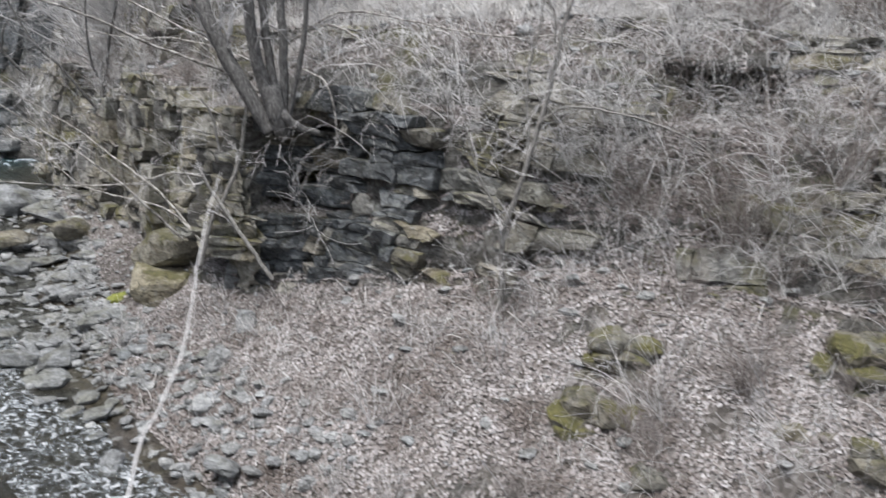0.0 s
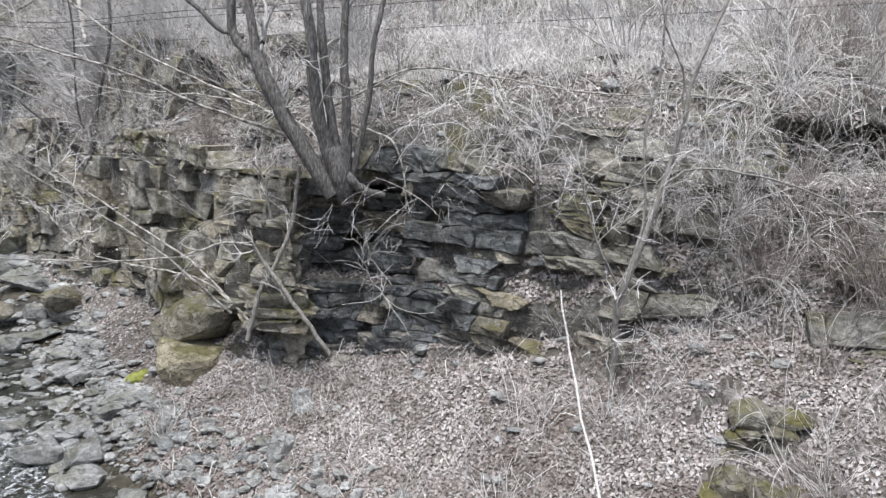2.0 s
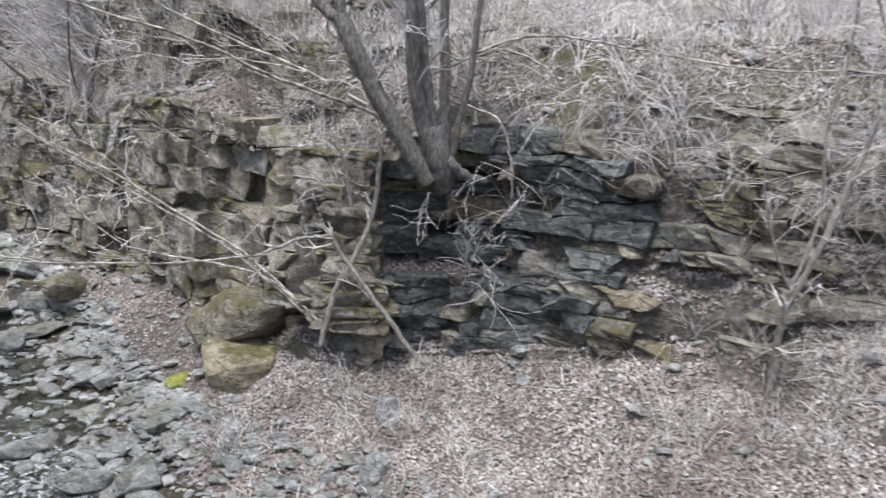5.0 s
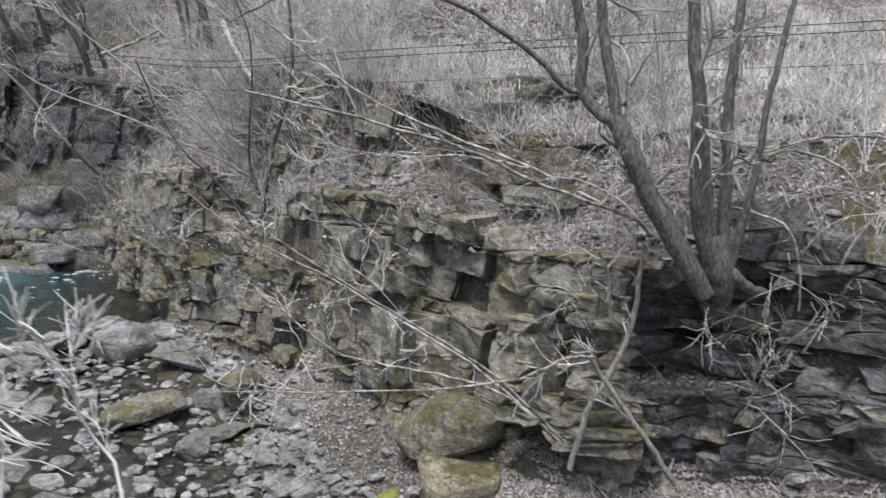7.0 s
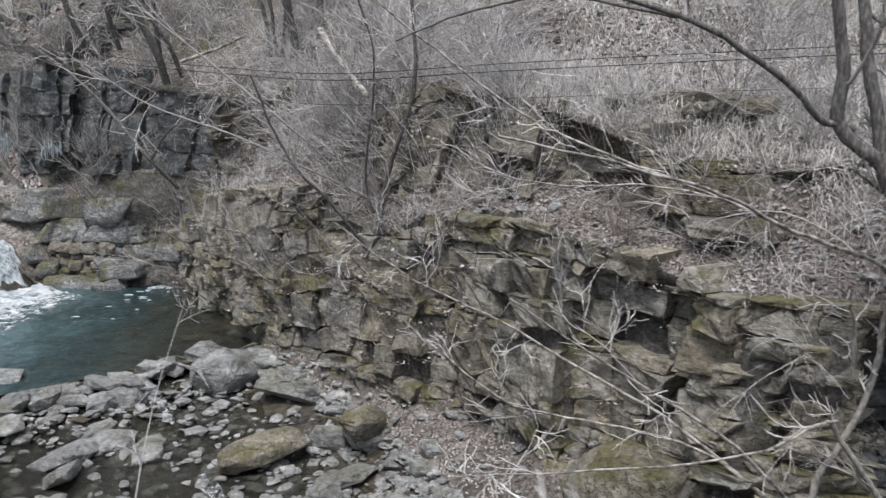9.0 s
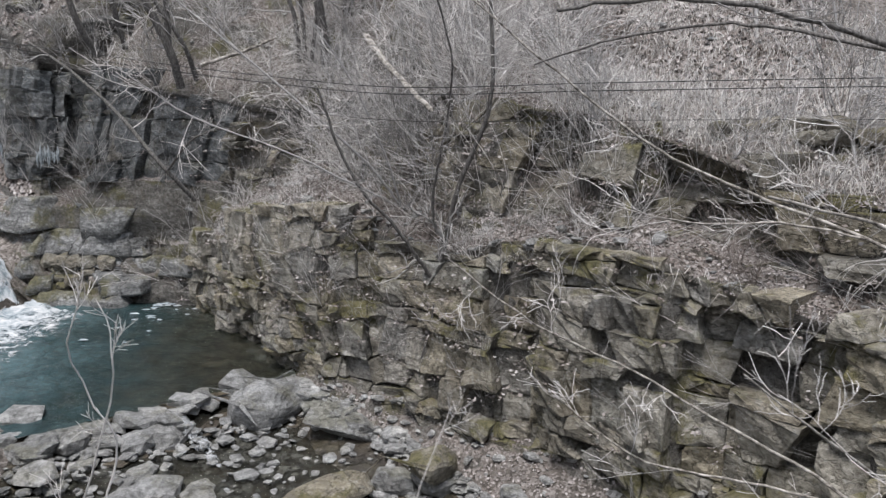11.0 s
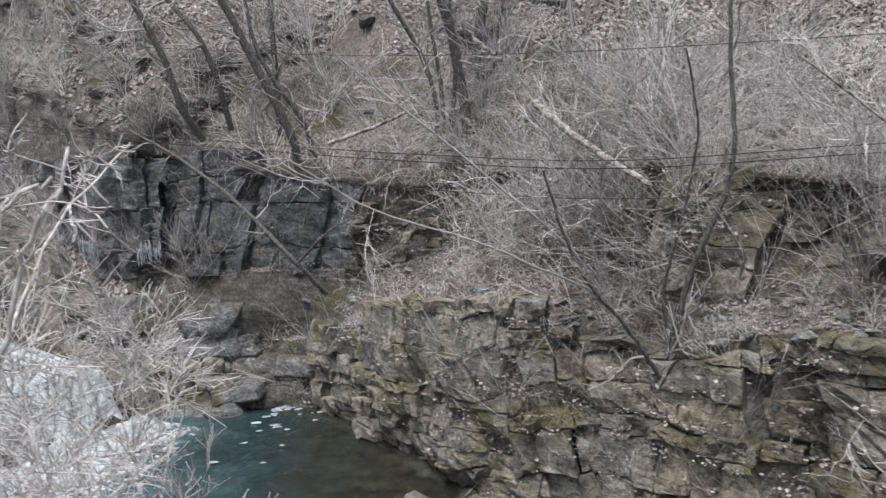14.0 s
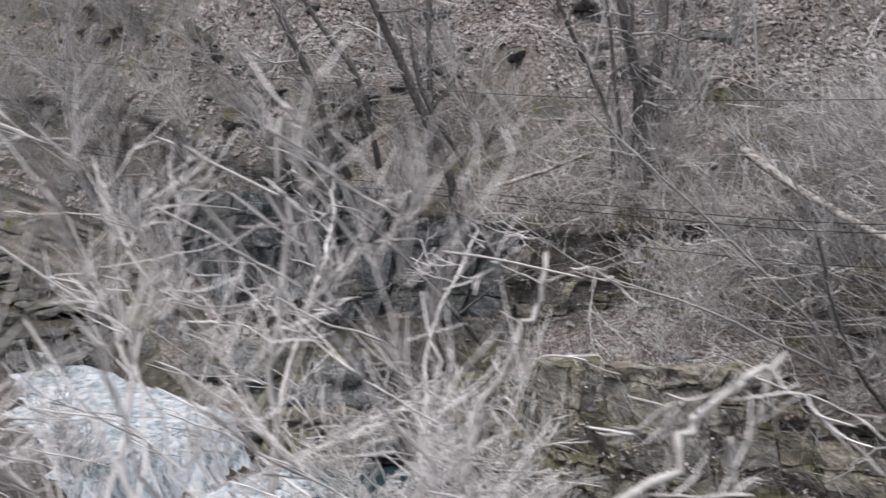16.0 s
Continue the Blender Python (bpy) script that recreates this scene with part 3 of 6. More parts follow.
# ---- waterfall: a curtain that arcs from the lip to the pool ----
def waterfall():
    lip_a, lip_b = np.array([-20.4, 31.7, 2.66]), np.array([-23.1, 28.1, 2.66])
    out = np.array([0.81, -0.59, 0.0])
    nu, nv = 70, 26
    rng = np.random.default_rng(5)
    lane = np.cumsum(rng.normal(0, 0.05, nu))
    lane -= np.linspace(lane[0], lane[-1], nu)
    V = np.zeros((nv, nu, 3))
    for j in range(nu):
        p = lip_a + (lip_b - lip_a) * j / (nu - 1)
        push = 0.95 + 0.12 * math.sin(j * 0.35) + 0.7 * lane[j]
        for i in range(nv):
            f = i / (nv - 1)
            drop_z = 0.0 if f < 0.2 else ((f - 0.2) / 0.8) ** 1.7 * 1.42
            V[i, j] = p + out * (-0.5 + f * (0.5 + push) + 0.05 * n3(j * 0.3, f * 3, 0, 1.0)) - np.array([0, 0, drop_z])
            V[i, j] += 0.03 * n3(*(V[i, j] * np.array([5, 5, 0.8])), 1.0)
    i = (np.arange(nv - 1)[:, None] * nu + np.arange(nu - 1)[None, :]).ravel()
    root = new("waterfall")
    root.location = (-20.3, 29.0, 1.27)
    solid("water_curtain", V.reshape(-1, 3) - np.array(root.location), np.stack([i, i + 1, i + nu + 1, i + nu], axis=1), FALL, root, smooth=True)
    # foam lying on the pool below it
    nu, nv = 60, 40
    W = np.zeros((nv, nu, 3))
    for a in range(nv):
        for b in range(nu):
            p = lip_a + (lip_b - lip_a) * (b / (nu - 1) * 1.1 - 0.05)
            reach = 3.0 + 2.6 * b / (nu - 1) + 0.8 * n3(b * 0.08, 1.0, 3.0, 1.0)
            W[a, b] = p + out * (0.45 + a / (nv - 1) * reach)
            W[a, b, 2] = 1.30 + 0.30 * (1 - a / (nv - 1)) ** 3 * (0.6 + n3(*W[a, b], 2.2)) + 0.03 * n3(*W[a, b], 5.0)
    i = (np.arange(nv - 1)[:, None] * nu + np.arange(nu - 1)[None, :]).ravel()
    solid("foam", W.reshape(-1, 3) - np.array(root.location), np.stack([i, i + 1, i + nu + 1, i + nu], axis=1), SPRAY, root, "white churning foam on the pool", smooth=True)
    tagged(root, "low white waterfall pouring over a ledge into the pool", "waterfall")


waterfall()


def foam_flecks():
    """Small rafts of foam drifting by the back wall of the pool."""
    rng = np.random.default_rng(6)
    V, F, n = [], [], 0
    for _ in range(34):
        cx, cy = (rng.normal(-15.9, 0.45), rng.normal(30.7, 0.35)) if rng.random() < 0.7 else (rng.uniform(-18.5, -14.6), rng.uniform(27.5, 31.0))
        r = rng.uniform(0.03, 0.11)
        ang = np.sort(rng.uniform(0, 6.28, 9))
        ring = [(cx + r * rng.uniform(0.5, 1.3) * math.cos(a) * 1.6, cy + r * rng.uniform(0.5, 1.2) * math.sin(a), 1.285) for a in ang]
        V += [(cx, cy, 1.31)] + ring
        F += [(n, n + 1 + i, n + 1 + (i + 1) % 9) for i in range(9)]
        n += 10
    return tagged(solid("foam", V, F, FOAM), "small white rafts of foam on the pool", "foam", kind="stuff")


foam_flecks()


# ---- rock pieces ----
def hull(name, pts, mat, smooth=False):
    bm = bmesh.new()
    for p in pts:
        bm.verts.new(p)
    res = bmesh.ops.convex_hull(bm, input=bm.verts)
    loose = [v for v in bm.verts if not v.link_faces]
    bmesh.ops.delete(bm, geom=loose, context="VERTS")
    me = bpy.data.meshes.new(name)
    bm.to_mesh(me)
    bm.free()
    for p in me.polygons:
        p.use_smooth = smooth
    me.materials.append(mat)
    return me


def stone_points(rng, flat=0.5, n=26, square=3.2):
    """A unit stone: a squarish, flattened lump with facets."""
    pts = []
    for _ in range(n):
        d = rng.normal(0, 1, 3)
        d /= (np.abs(d) ** square).sum() ** (1 / square)
        pts.append(d * 0.5 * rng.uniform(0.86, 1.05) * np.array([1, 1, flat]))
    return pts


rock_rng = np.random.default_rng(11)
STONES = [hull("stone", stone_points(rock_rng, rock_rng.uniform(0.35, 0.7)), STONE) for _ in range(16)]
kinds = np.array(kind_of)


def bed_dip(col):
    """How far the beds lie above their level downstream."""
    return 0.10 * math.sin(col * 0.03) - 0.12 * (float(np.clip(col / PER, 5.2, 7.5)) - 5.2) - 0.4 * (float(np.clip(col / PER, 7.5, 10.0)) - 7.5)


def face_way(col, lo, hi, z):
    """A place on the face, clamped to its foot and top, and the level way out of the rock there."""
    sel = np.where((kinds >= lo - 1e-6) & (kinds <= hi + 1e-6))[0]
    col = min(max(col, 0.0), NU - 2.001)
    c0 = int(col)
    f = col - c0
    P = SMOOTH[sel, c0] * (1 - f) + SMOOTH[sel, c0 + 1] * f
    order = np.argsort(P[:, 2])
    q = P[order]
    p = np.array([np.interp(z, q[:, 2], q[:, 0]), np.interp(z, q[:, 2], q[:, 1]), z])
    c1, c2 = max(c0 - 5, 0), min(c0 + 6, NU - 1)
    mid = sel[len(sel) // 2]
    t = (GRID[mid, c2] - GRID[mid, c1])[:2]
    t /= np.linalg.norm(t) + 1e-9
    n = np.array([t[1], -t[0], 0.0])
    if n[:2] @ np.array([-0.6, -0.8]) < 0:
        n = -n
    return p, n


US, VS = (0.0, 0.06, 0.35, 0.65, 0.94, 1.0), (0.0, 0.1, 0.5, 0.9, 1.0)


def cell_block(rng, corners, lo, hi, out, depth, chip):
    """One jointed block: its rough front follows the rock face, its edges are worn back, its sides run into the rock."""
    (c00, z00), (c10, z10), (c01, z01), (c11, z11) = corners
    tip, tilt = rng.normal(0, 0.022), rng.normal(0, 0.022)
    nu, nv = len(US), len(VS)
    wide, tall = (c10 - c00 + c11 - c01) / 2, (z01 - z00 + z11 - z10) / 2
    front = []
    for j, v in enumerate(VS):
        for i, u in enumerate(US):
            edge = (i in (0, nu - 1)) + (j in (0, nv - 1))
            us, vs = (u, v) if edge else (u + rng.normal(0, 0.05), v + rng.normal(0, 0.05))
            c = (c00 * (1 - us) + c10 * us) * (1 - vs) + (c01 * (1 - us) + c11 * us) * vs
            z = (z00 * (1 - us) + z10 * us) * (1 - vs) + (z01 * (1 - us) + z11 * us) * vs
            p, n = face_way(c, lo, hi, z)
            x, y = p[0], p[1]
            z += min(0.06, 0.25 * tall) * n3(x, y, z, 2.6, 2)
            p, n = face_way(c + min(0.3, 0.15 * wide) * n3(y, z, x, 2.6, 2), lo, hi, z)
            worn = chip * (0, 1.0, 2.4)[edge] * rng.uniform(0.2, 1.8)
            rough = 0.15 * n3(x, y, z, 1.3, 2) + 0.07 * n3(x, y, z, 4.5, 3)
            front.append(p + n * (out + rough + tip * (u - 0.5) + tilt * (v - 0.5) - worn + 0.012 * rng.normal()))
    ring = [i for i in range(nu)] + [nu * j + nu - 1 for j in range(1, nv)] + [nu * (nv - 1) + i for i in range(nu - 2, -1, -1)] + [nu * j for j in range(nv - 2, 0, -1)]
    _, n = face_way((c00 + c11) / 2, lo, hi, (z00 + z11) / 2)
    V = front + [front[i] - n * depth for i in ring]
    F = [(nu * j + i, nu * j + i + 1, nu * (j + 1) + i + 1, nu * (j + 1) + i) for j in range(nv - 1) for i in range(nu - 1)]
    m = len(ring)
    F += [(ring[k], nu * nv + k, nu * nv + (k + 1) % m, ring[(k + 1) % m]) for k in range(m)]
    return np.array(V), F


def build_cliff(name, label, lo, hi, st0, st1, z0, z1, thick, width, cover, seed, mats, mass, limit=300, proud=0.10, chip=0.02, depth=0.7, span=(0.6, 1.7), smooth=False):
    """Jointed beds: bedding planes that wave and dip, upright joints that run through several beds, and blocks between them."""
    rng = np.random.default_rng(seed)
    root = tagged(new(name), label, "rock face", kind="structure")
    a, b = st0 * PER, st1 * PER
    levels = [z0 - 1.2]
    while levels[-1] < z1:
        levels.append(levels[-1] + (rng.uniform(thick[0], (thick[0] + thick[1]) / 2) if rng.random() < 0.6 else rng.uniform(*thick)))
    row = GRID[np.where(kinds <= (lo + hi) / 2)[0][-1]]
    arc = np.concatenate([[0], np.cumsum(np.linalg.norm(np.diff(row[:, :2], axis=0), axis=1))])
    col_of = lambda s: float(np.interp(s, arc, np.arange(NU)))
    s0, s1 = float(np.interp(a, np.arange(NU), arc)), float(np.interp(b, np.arange(NU), arc))
    plane = lambda i, c: levels[i] + bed_dip(c) + min(0.2, 0.08 + 0.12 * thick[1]) * n3(c * 0.09, i * 3.7, seed, 1.0, 3)
    made = []
    main, stands, until = [], [], 0
    for i in range(len(levels) - 1):
        if i >= until:
            until = i + rng.integers(3, 9)
            main, s = [s0], s0
            while s < s1:
                s += rng.uniform(*span)
                main.append(min(s, s1))
            stands = [rng.normal(0, 1.0) * proud for _ in main]
        h = levels[i + 1] - levels[i]
        joints, column = [], []
        for (p, q), stand in zip(zip(main[:-1], main[1:]), stands):
            joints.append(p)
            column.append(stand)
            s = p
            while True:
                s += rng.uniform(*width) * (0.7 + 1.2 * h)
                if s > q - 0.15:
                    break
                joints.append(s)
                column.append(stand)
        joints.append(s1)
        bed = rng.normal(0, 0.3) * proud
        lean = [rng.normal(0, 0.09) for _ in joints]
        for k in range(len(joints) - 1):
            g = rng.uniform(0.002, 0.014)
            cl, cr = [col_of(joints[k] + lean[k] * f + g) for f in (-1, 1)], [col_of(joints[k + 1] + lean[k + 1] * f - g) for f in (-1, 1)]
            if cr[0] <= cl[0] or cr[1] <= cl[1]:
                continue
            cm = (cl[0] + cr[0]) / 2
            gap = rng.uniform(0.002, 0.013)
            zm = (plane(i, cm) + plane(i + 1, cm)) / 2
            p, _ = face_way(cm, lo, hi, zm)
            sel = np.where((kinds >= lo - 1e-6) & (kinds <= hi + 1e-6))[0]
            zs = SMOOTH[sel, int(cm), 2]
            if zm < zs.min() - 0.3 or zm > zs.max() + 0.16 or n3(p[0], p[1], p[2], 0.55, 3) < cover(p) or rng.random() < 0.055:
                continue
            way = flute(*p)
            rise = (zm - zs.min()) / (zs.max() - zs.min() + 1e-6)
            out = way * min(1.0, max(0.0, rise * 5 + 0.3), max(0.0, (1 - rise) * 5 + 0.3)) + bed + column[k] + proud * (rng.normal(0, 0.4) if rng.random() < 0.8 else rng.uniform(-2.0, 1.2)) - (0.65 if in_hollow(p) else 0.0)
            corners = [(cl[0], plane(i, cl[0]) + gap), (cr[0], plane(i, cr[0]) + gap), (cl[1], plane(i + 1, cl[1]) - gap), (cr[1], plane(i + 1, cr[1]) - gap)]
            made.append((cell_block(rng, corners, lo, hi, out, depth, chip), p, cm / PER))
    keep = set(rng.permutation(len(made))[:limit].tolist())
    V, F, n = [], [], 0
    for k, ((co, fa), p, station) in enumerate(made):
        if k in keep:
            c = co.mean(axis=0)
            me = bpy.data.meshes.new("rock_block")
            me.from_pydata((co - c).tolist(), [], fa)
            me.polygons.foreach_set("use_smooth", np.full(len(me.polygons), smooth))
            me.materials.append(mats(p, station, rng))
            ob = new("rock_block", me)
            ob.parent = root
            ob.location = c
        else:
            V.append(co)
            F.append(np.array(fa) + n)
            n += len(co)
    if V:
        rest = solid("rock_mass", np.concatenate(V), np.concatenate(F), mass, root, smooth=smooth)
        rest["kind"] = "stuff"
    return root


def in_hollow(p):
    return -3.5 < p[0] < -1.75 and 2.95 < p[2] < 4.55


def cover_right(p):
    """Bare rock stands low beside the hollow; further on beds show here and there through leaves and roots."""
    if (-5.3 < p[0] < -3.8 and p[2] < 2.1) or (3.2 < p[0] < 4.6 and 5.05 < p[2] < 5.8):
        return 9.0
    if p[0] < -0.2:
        return -0.5
    if p[0] > 3.0:
        return 0.26
    return -0.3 if p[2] < 3.0 and p[0] < 0.9 else 0.13


def sand(p, station, rng):
    """Tan at the pillar and the headland, duller and mossy between them."""
    if rng.random() < (0.75 if 4.4 < station < 5.8 or 8.2 < station < 10.8 else 0.2):
        return TAN
    return MOSSY if rng.random() < (0.65 if 4.8 < station < 8.3 else 0.2) else ROCK


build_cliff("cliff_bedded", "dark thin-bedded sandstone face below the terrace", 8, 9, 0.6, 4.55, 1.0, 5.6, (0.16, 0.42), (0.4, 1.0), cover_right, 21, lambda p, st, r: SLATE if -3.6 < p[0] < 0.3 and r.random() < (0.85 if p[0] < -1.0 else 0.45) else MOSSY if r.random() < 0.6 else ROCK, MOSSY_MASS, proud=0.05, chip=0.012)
build_cliff("cliff_pillar", "tan mossy sandstone buttress beside a dark hollow", 8, 9, 4.55, 5.15, 0.2, 5.0, (0.14, 0.4), (0.25, 0.5), cover_right, 29, lambda p, s, r: TAN, TAN, proud=0.08, span=(0.4, 1.0))
build_cliff("cliff_lower", "split grey-brown layered sandstone face above the creek", 8, 9, 5.15, 8.3, -0.6, 6.4, (0.18, 0.85), (0.3, 0.9), cover_right, 27, sand, MOSSY_MASS, proud=0.06, span=(0.4, 1.5))
build_cliff("cliff_promontory", "jointed tan sandstone headland standing in the pool", 8, 9, 8.3, 10.0, -0.4, 6.6, (0.2, 0.8), (0.2, 0.6), cover_right, 28, sand, ROCK_MASS, proud=0.055, chip=0.014, span=(0.35, 1.2))
build_cliff("cliff_bank", "broken sandstone beds showing through the overgrown bank", 9, 10, 0.6, 4.85, 5.0, 6.5, (0.12, 0.3), (0.3, 0.9), lambda p: 9.0 if 3.2 < p[0] < 4.6 and p[2] < 5.8 else 0.2, 25, sand, ROCK_MASS)
build_cliff("cliff_upper", "set-back mossy upper band of layered sandstone", 10, 11, 4.85, 10.15, 3.6, 7.6, (0.25, 0.9), (0.5, 1.3), lambda p: -0.35 if p[0] > -6.8 else -0.04, 22, lambda p, st, r: MOSSY if r.random() < 0.8 else TAN, MOSSY_MASS, proud=0.14, span=(0.8, 2.6))
build_cliff("cliff_pool", "pale water-worn rock steps at the back of the pool", 8, 9, 9.97, 13.0, -0.2, 5.0, (0.3, 1.3), (0.35, 1.5), lambda p: -0.9, 23, lambda p, s, r: WORN, WORN, proud=0.22, chip=0.07, span=(0.9, 2.6), smooth=True)
build_cliff("cliff_steps", "pale rounded rock steps above the pool", 9, 10, 10.4, 12.8, 0.4, 4.6, (0.25, 0.9), (0.4, 1.6), lambda p: -0.9, 26, lambda p, s, r: WORN, WORN, proud=0.25, chip=0.07, span=(0.9, 2.6), smooth=True)
build_cliff("cliff_back", "dark blocky sandstone wall behind the waterfall", 10, 11, 10.15, 13.2, 1.6, 9.0, (0.6, 1.5), (0.35, 0.8), lambda p: -0.9, 24, lambda p, s, r: SLATE, SLATE, proud=0.06, span=(0.8, 2.2))


# ---- boulders and stones ----
def boulder(name, label, at, size, turn, mat, seed, tilt=(0, 0), group=""):
    rng = np.random.default_rng(seed)
    bm = bmesh.new()
    for p in stone_points(rng, 1.0, 24, 7.0):
        bm.verts.new(p * np.array(size))
    bmesh.ops.convex_hull(bm, input=bm.verts)
    bmesh.ops.delete(bm, geom=[v for v in bm.verts if not v.link_faces], context="VERTS")
    bmesh.ops.bevel(bm, geom=list(bm.edges), offset=min(size) * 0.06, segments=1, affect="EDGES")
    bmesh.ops.triangulate(bm, faces=list(bm.faces))
    bmesh.ops.subdivide_edges(bm, edges=list(bm.edges), cuts=1, use_grid_fill=True)
    for v in bm.verts:
        v.co += v.co.normalized() * 0.05 * min(size) * n3(v.co.x + seed, v.co.y, v.co.z, 3.0 / max(size))
    me = bpy.data.meshes.new(name)
    bm.to_mesh(me)
    bm.free()
    me.materials.append(mat)
    ob = new(name, me)
    ob.matrix_world = pose(at[0], at[1], at[2], tilt[0], tilt[1], turn)
    return tagged(ob, label, "boulder", group)


MOSS = plain("bright_moss", [(0.3, (0.07, 0.085, 0.015)), (0.5, (0.17, 0.185, 0.04)), (0.7, (0.27, 0.27, 0.075))], 14.0, 0.95, False, 0.9)
BOULDERS = [
    ("small stone capped with bright green moss on the gravel", (-6.3, 15.5, 0.22), (0.5, 0.42, 0.3), 10, MOSS, (0, 6)),
    ("low stone capped with yellow-green moss on the gravel", (-6.75, 16.6, 0.5), (0.6, 0.4, 0.28), 25, MOSS, (4, 0)),
    ("yellow lichen-covered boulder on the gravel bar", (-5.6, 16.2, 0.98), (1.55, 1.2, 1.15), 20, LICHEN, (8, -6)),
    ("long mossy boulder with a dark hollow beneath", (-5.7, 17.0, 1.55), (2.1, 1.5, 0.95), -25, MOSSY, (-6, -14)),
    ("grey upright stone at the foot of the cliff", (-3.9, 15.3, 1.35), (0.55, 0.5, 0.9), 10, STONE, (0, 8)),
    ("big square grey boulder at the pool's edge", (-12.7, 23.7, 1.05), (1.6, 1.2, 1.0), 25, STONE, (2, 3)),
    ("flat pale slab leaning on a boulder", (-11.2, 22.8, 0.98), (1.5, 0.95, 0.28), -18, STONE, (7, 10)),
    ("rounded grey boulder in the creek", (-14.75, 22.9, 0.75), (1.5, 1.1, 0.75), 15, STONE, (0, -6)),
    ("long flat stone with a moss cap in the creek", (-11.6, 20.5, 0.68), (1.75, 0.85, 0.42), 24, MOSSY, (0, -7)),
    ("small flat slab in the creek", (-13.8, 21.4, 0.5), (0.95, 0.6, 0.25), 12, STONE, (4, 0)),
    ("yellow-green mossy boulder by the water", (-9.7, 20.8, 0.98), (1.1, 0.9, 0.75), 40, MOSSY, (5, 10)),
    ("grey boulder on the gravel bar", (-8.3, 19.8, 0.75), (0.8, 0.65, 0.5), -20, STONE, (0, 12)),
    ("brown boulder below the mossy wall", (-6.2, 18.3, 1.1), (1.2, 0.9, 0.7), 15, ROCK, (0, -8)),
    ("narrow upright stone in the leaf slope", (-3.45, 13.9, 0.9), (0.4, 0.35, 0.7), 0, STONE, (-25, 5)),
    ("narrow stone lying in the leaf slope", (-3.7, 13.1, 0.55), (0.45, 0.4, 0.6), 15, STONE, (-20, 10)),
    ("pale flat stone at the creek's edge", (-2.95, 10.4, 0.1), (0.55, 0.4, 0.3), 0, STONE, (0, 5)),
    ("grey boulder at the creek bend", (-10.6, 23.2, 1.1), (0.9, 0.6, 0.5), -30, STONE, (0, 0)),
    ("slab rock in the creek riffle", (-9.0, 15.4, 0.05), (1.0, 0.5, 0.3), 30, STONE, (0, 12)),
    ("slanting slab in the creek riffle", (-7.9, 14.3, 0.0), (0.95, 0.45, 0.3), 35, STONE, (10, 12)),
    ("round grey stone in the creek", (-10.4, 19.2, 0.35), (0.65, 0.6, 0.5), 0, STONE, (0, 0)),
]


def outcrop(label, at, size, turn, mat, seed):
    """A low ledge of broken beds standing out of the leaves: worn slabs, each a part."""
    rng = np.random.default_rng(seed)
    root = new("outcrop")
    root.matrix_world = pose(at[0], at[1], at[2] - 0.26, rng.normal(0, 4), rng.normal(0, 4), turn)
    z = -0.5 * size[2]
    while z < 0.5 * size[2]:
        h = rng.uniform(0.14, 0.3)
        x = -0.5 * size[0] + rng.uniform(0, 0.3) * (z + 0.5 * size[2]) / size[2]
        while x < 0.5 * size[0] * rng.uniform(0.6, 1.1):
            w = rng.uniform(0.22, 0.6)
            ob = new("slab", hull("slab", stone_points(rng, 1.0, 40, 6.0), mat))
            ob.parent = root
            ob.matrix_basis = Matrix.LocRotScale(Vector((x + w / 2, rng.normal(0, 0.08) + 0.3 * (z + 0.5 * size[2]), z + h / 2)), Euler((rng.normal(0, 0.08), rng.normal(0, 0.08), rng.normal(0, 0.25))), Vector((w * 1.15, size[1] * rng.uniform(0.8, 1.15), h * 1.25)))
            x += w * 0.95
        z += h * 0.85
    return tagged(root, label, "rock")


OUTCROPS = [
    ("mossy broken ledge standing out of the leaf slope", (2.5, 9.9, 2.25), (1.2, 0.8, 0.55), -12, MOSSTOP),
    ("moss-topped ledge low on the leaf slope", (3.9, 8.8, 1.75), (1.4, 0.7, 0.35), -20, MOSSTOP),
    ("mossy stone ledge at the foot of the leaf slope", (4.5, 8.25, 1.85), (1.3, 0.6, 0.4), -20, MOSSTOP),
    ("low broken ledge in the leaf slope", (2.1, 9.35, 1.75), (1.2, 0.6, 0.35), -15, MOSSTOP),
    ("dark mossy ledge by the slope's foot", (2.7, 8.6, 1.35), (0.9, 0.6, 0.3), -15, MOSSTOP),
    ("grey ledge half buried in leaves", (0.6, 11.0, 1.8), (1.5, 0.8, 0.45), -25, ROCK),
    ("low grey ledge among fallen leaves", (0.5, 9.9, 0.95), (1.4, 0.8, 0.4), -30, ROCK),
    ("low mossy ledge among fallen leaves", (-0.9, 11.0, 0.95), (1.2, 0.8, 0.35), -30, MOSSY),
    ("dark mossy ledge beside the waterfall", (-18.9, 32.0, 1.9), (1.9, 0.9, 1.3), -12, MOSSY),
    ("dark layered mossy rock on the upper bank", (-4.4, 19.4, 7.05), (2.2, 0.9, 0.6), -30, MOSSY),
    ("grey ledge at the foot of the cliff", (-2.3, 14.5, 1.55), (1.8, 0.7, 0.3), -48, ROCK),
    ("moss-topped broken ledge on the far side of the leaf slope", (5.2, 9.0, 2.7), (1.2, 0.8, 0.45), -18, MOSSTOP),
]
for i, (label, at, size, turn, mat) in enumerate(OUTCROPS):
    outcrop(label, at, size, turn, mat, 150 + i)
for i, (label, at, size, turn, mat, tilt) in enumerate(BOULDERS):
    boulder("boulder", label, at, size, turn, mat, 100 + i, tilt=tilt)

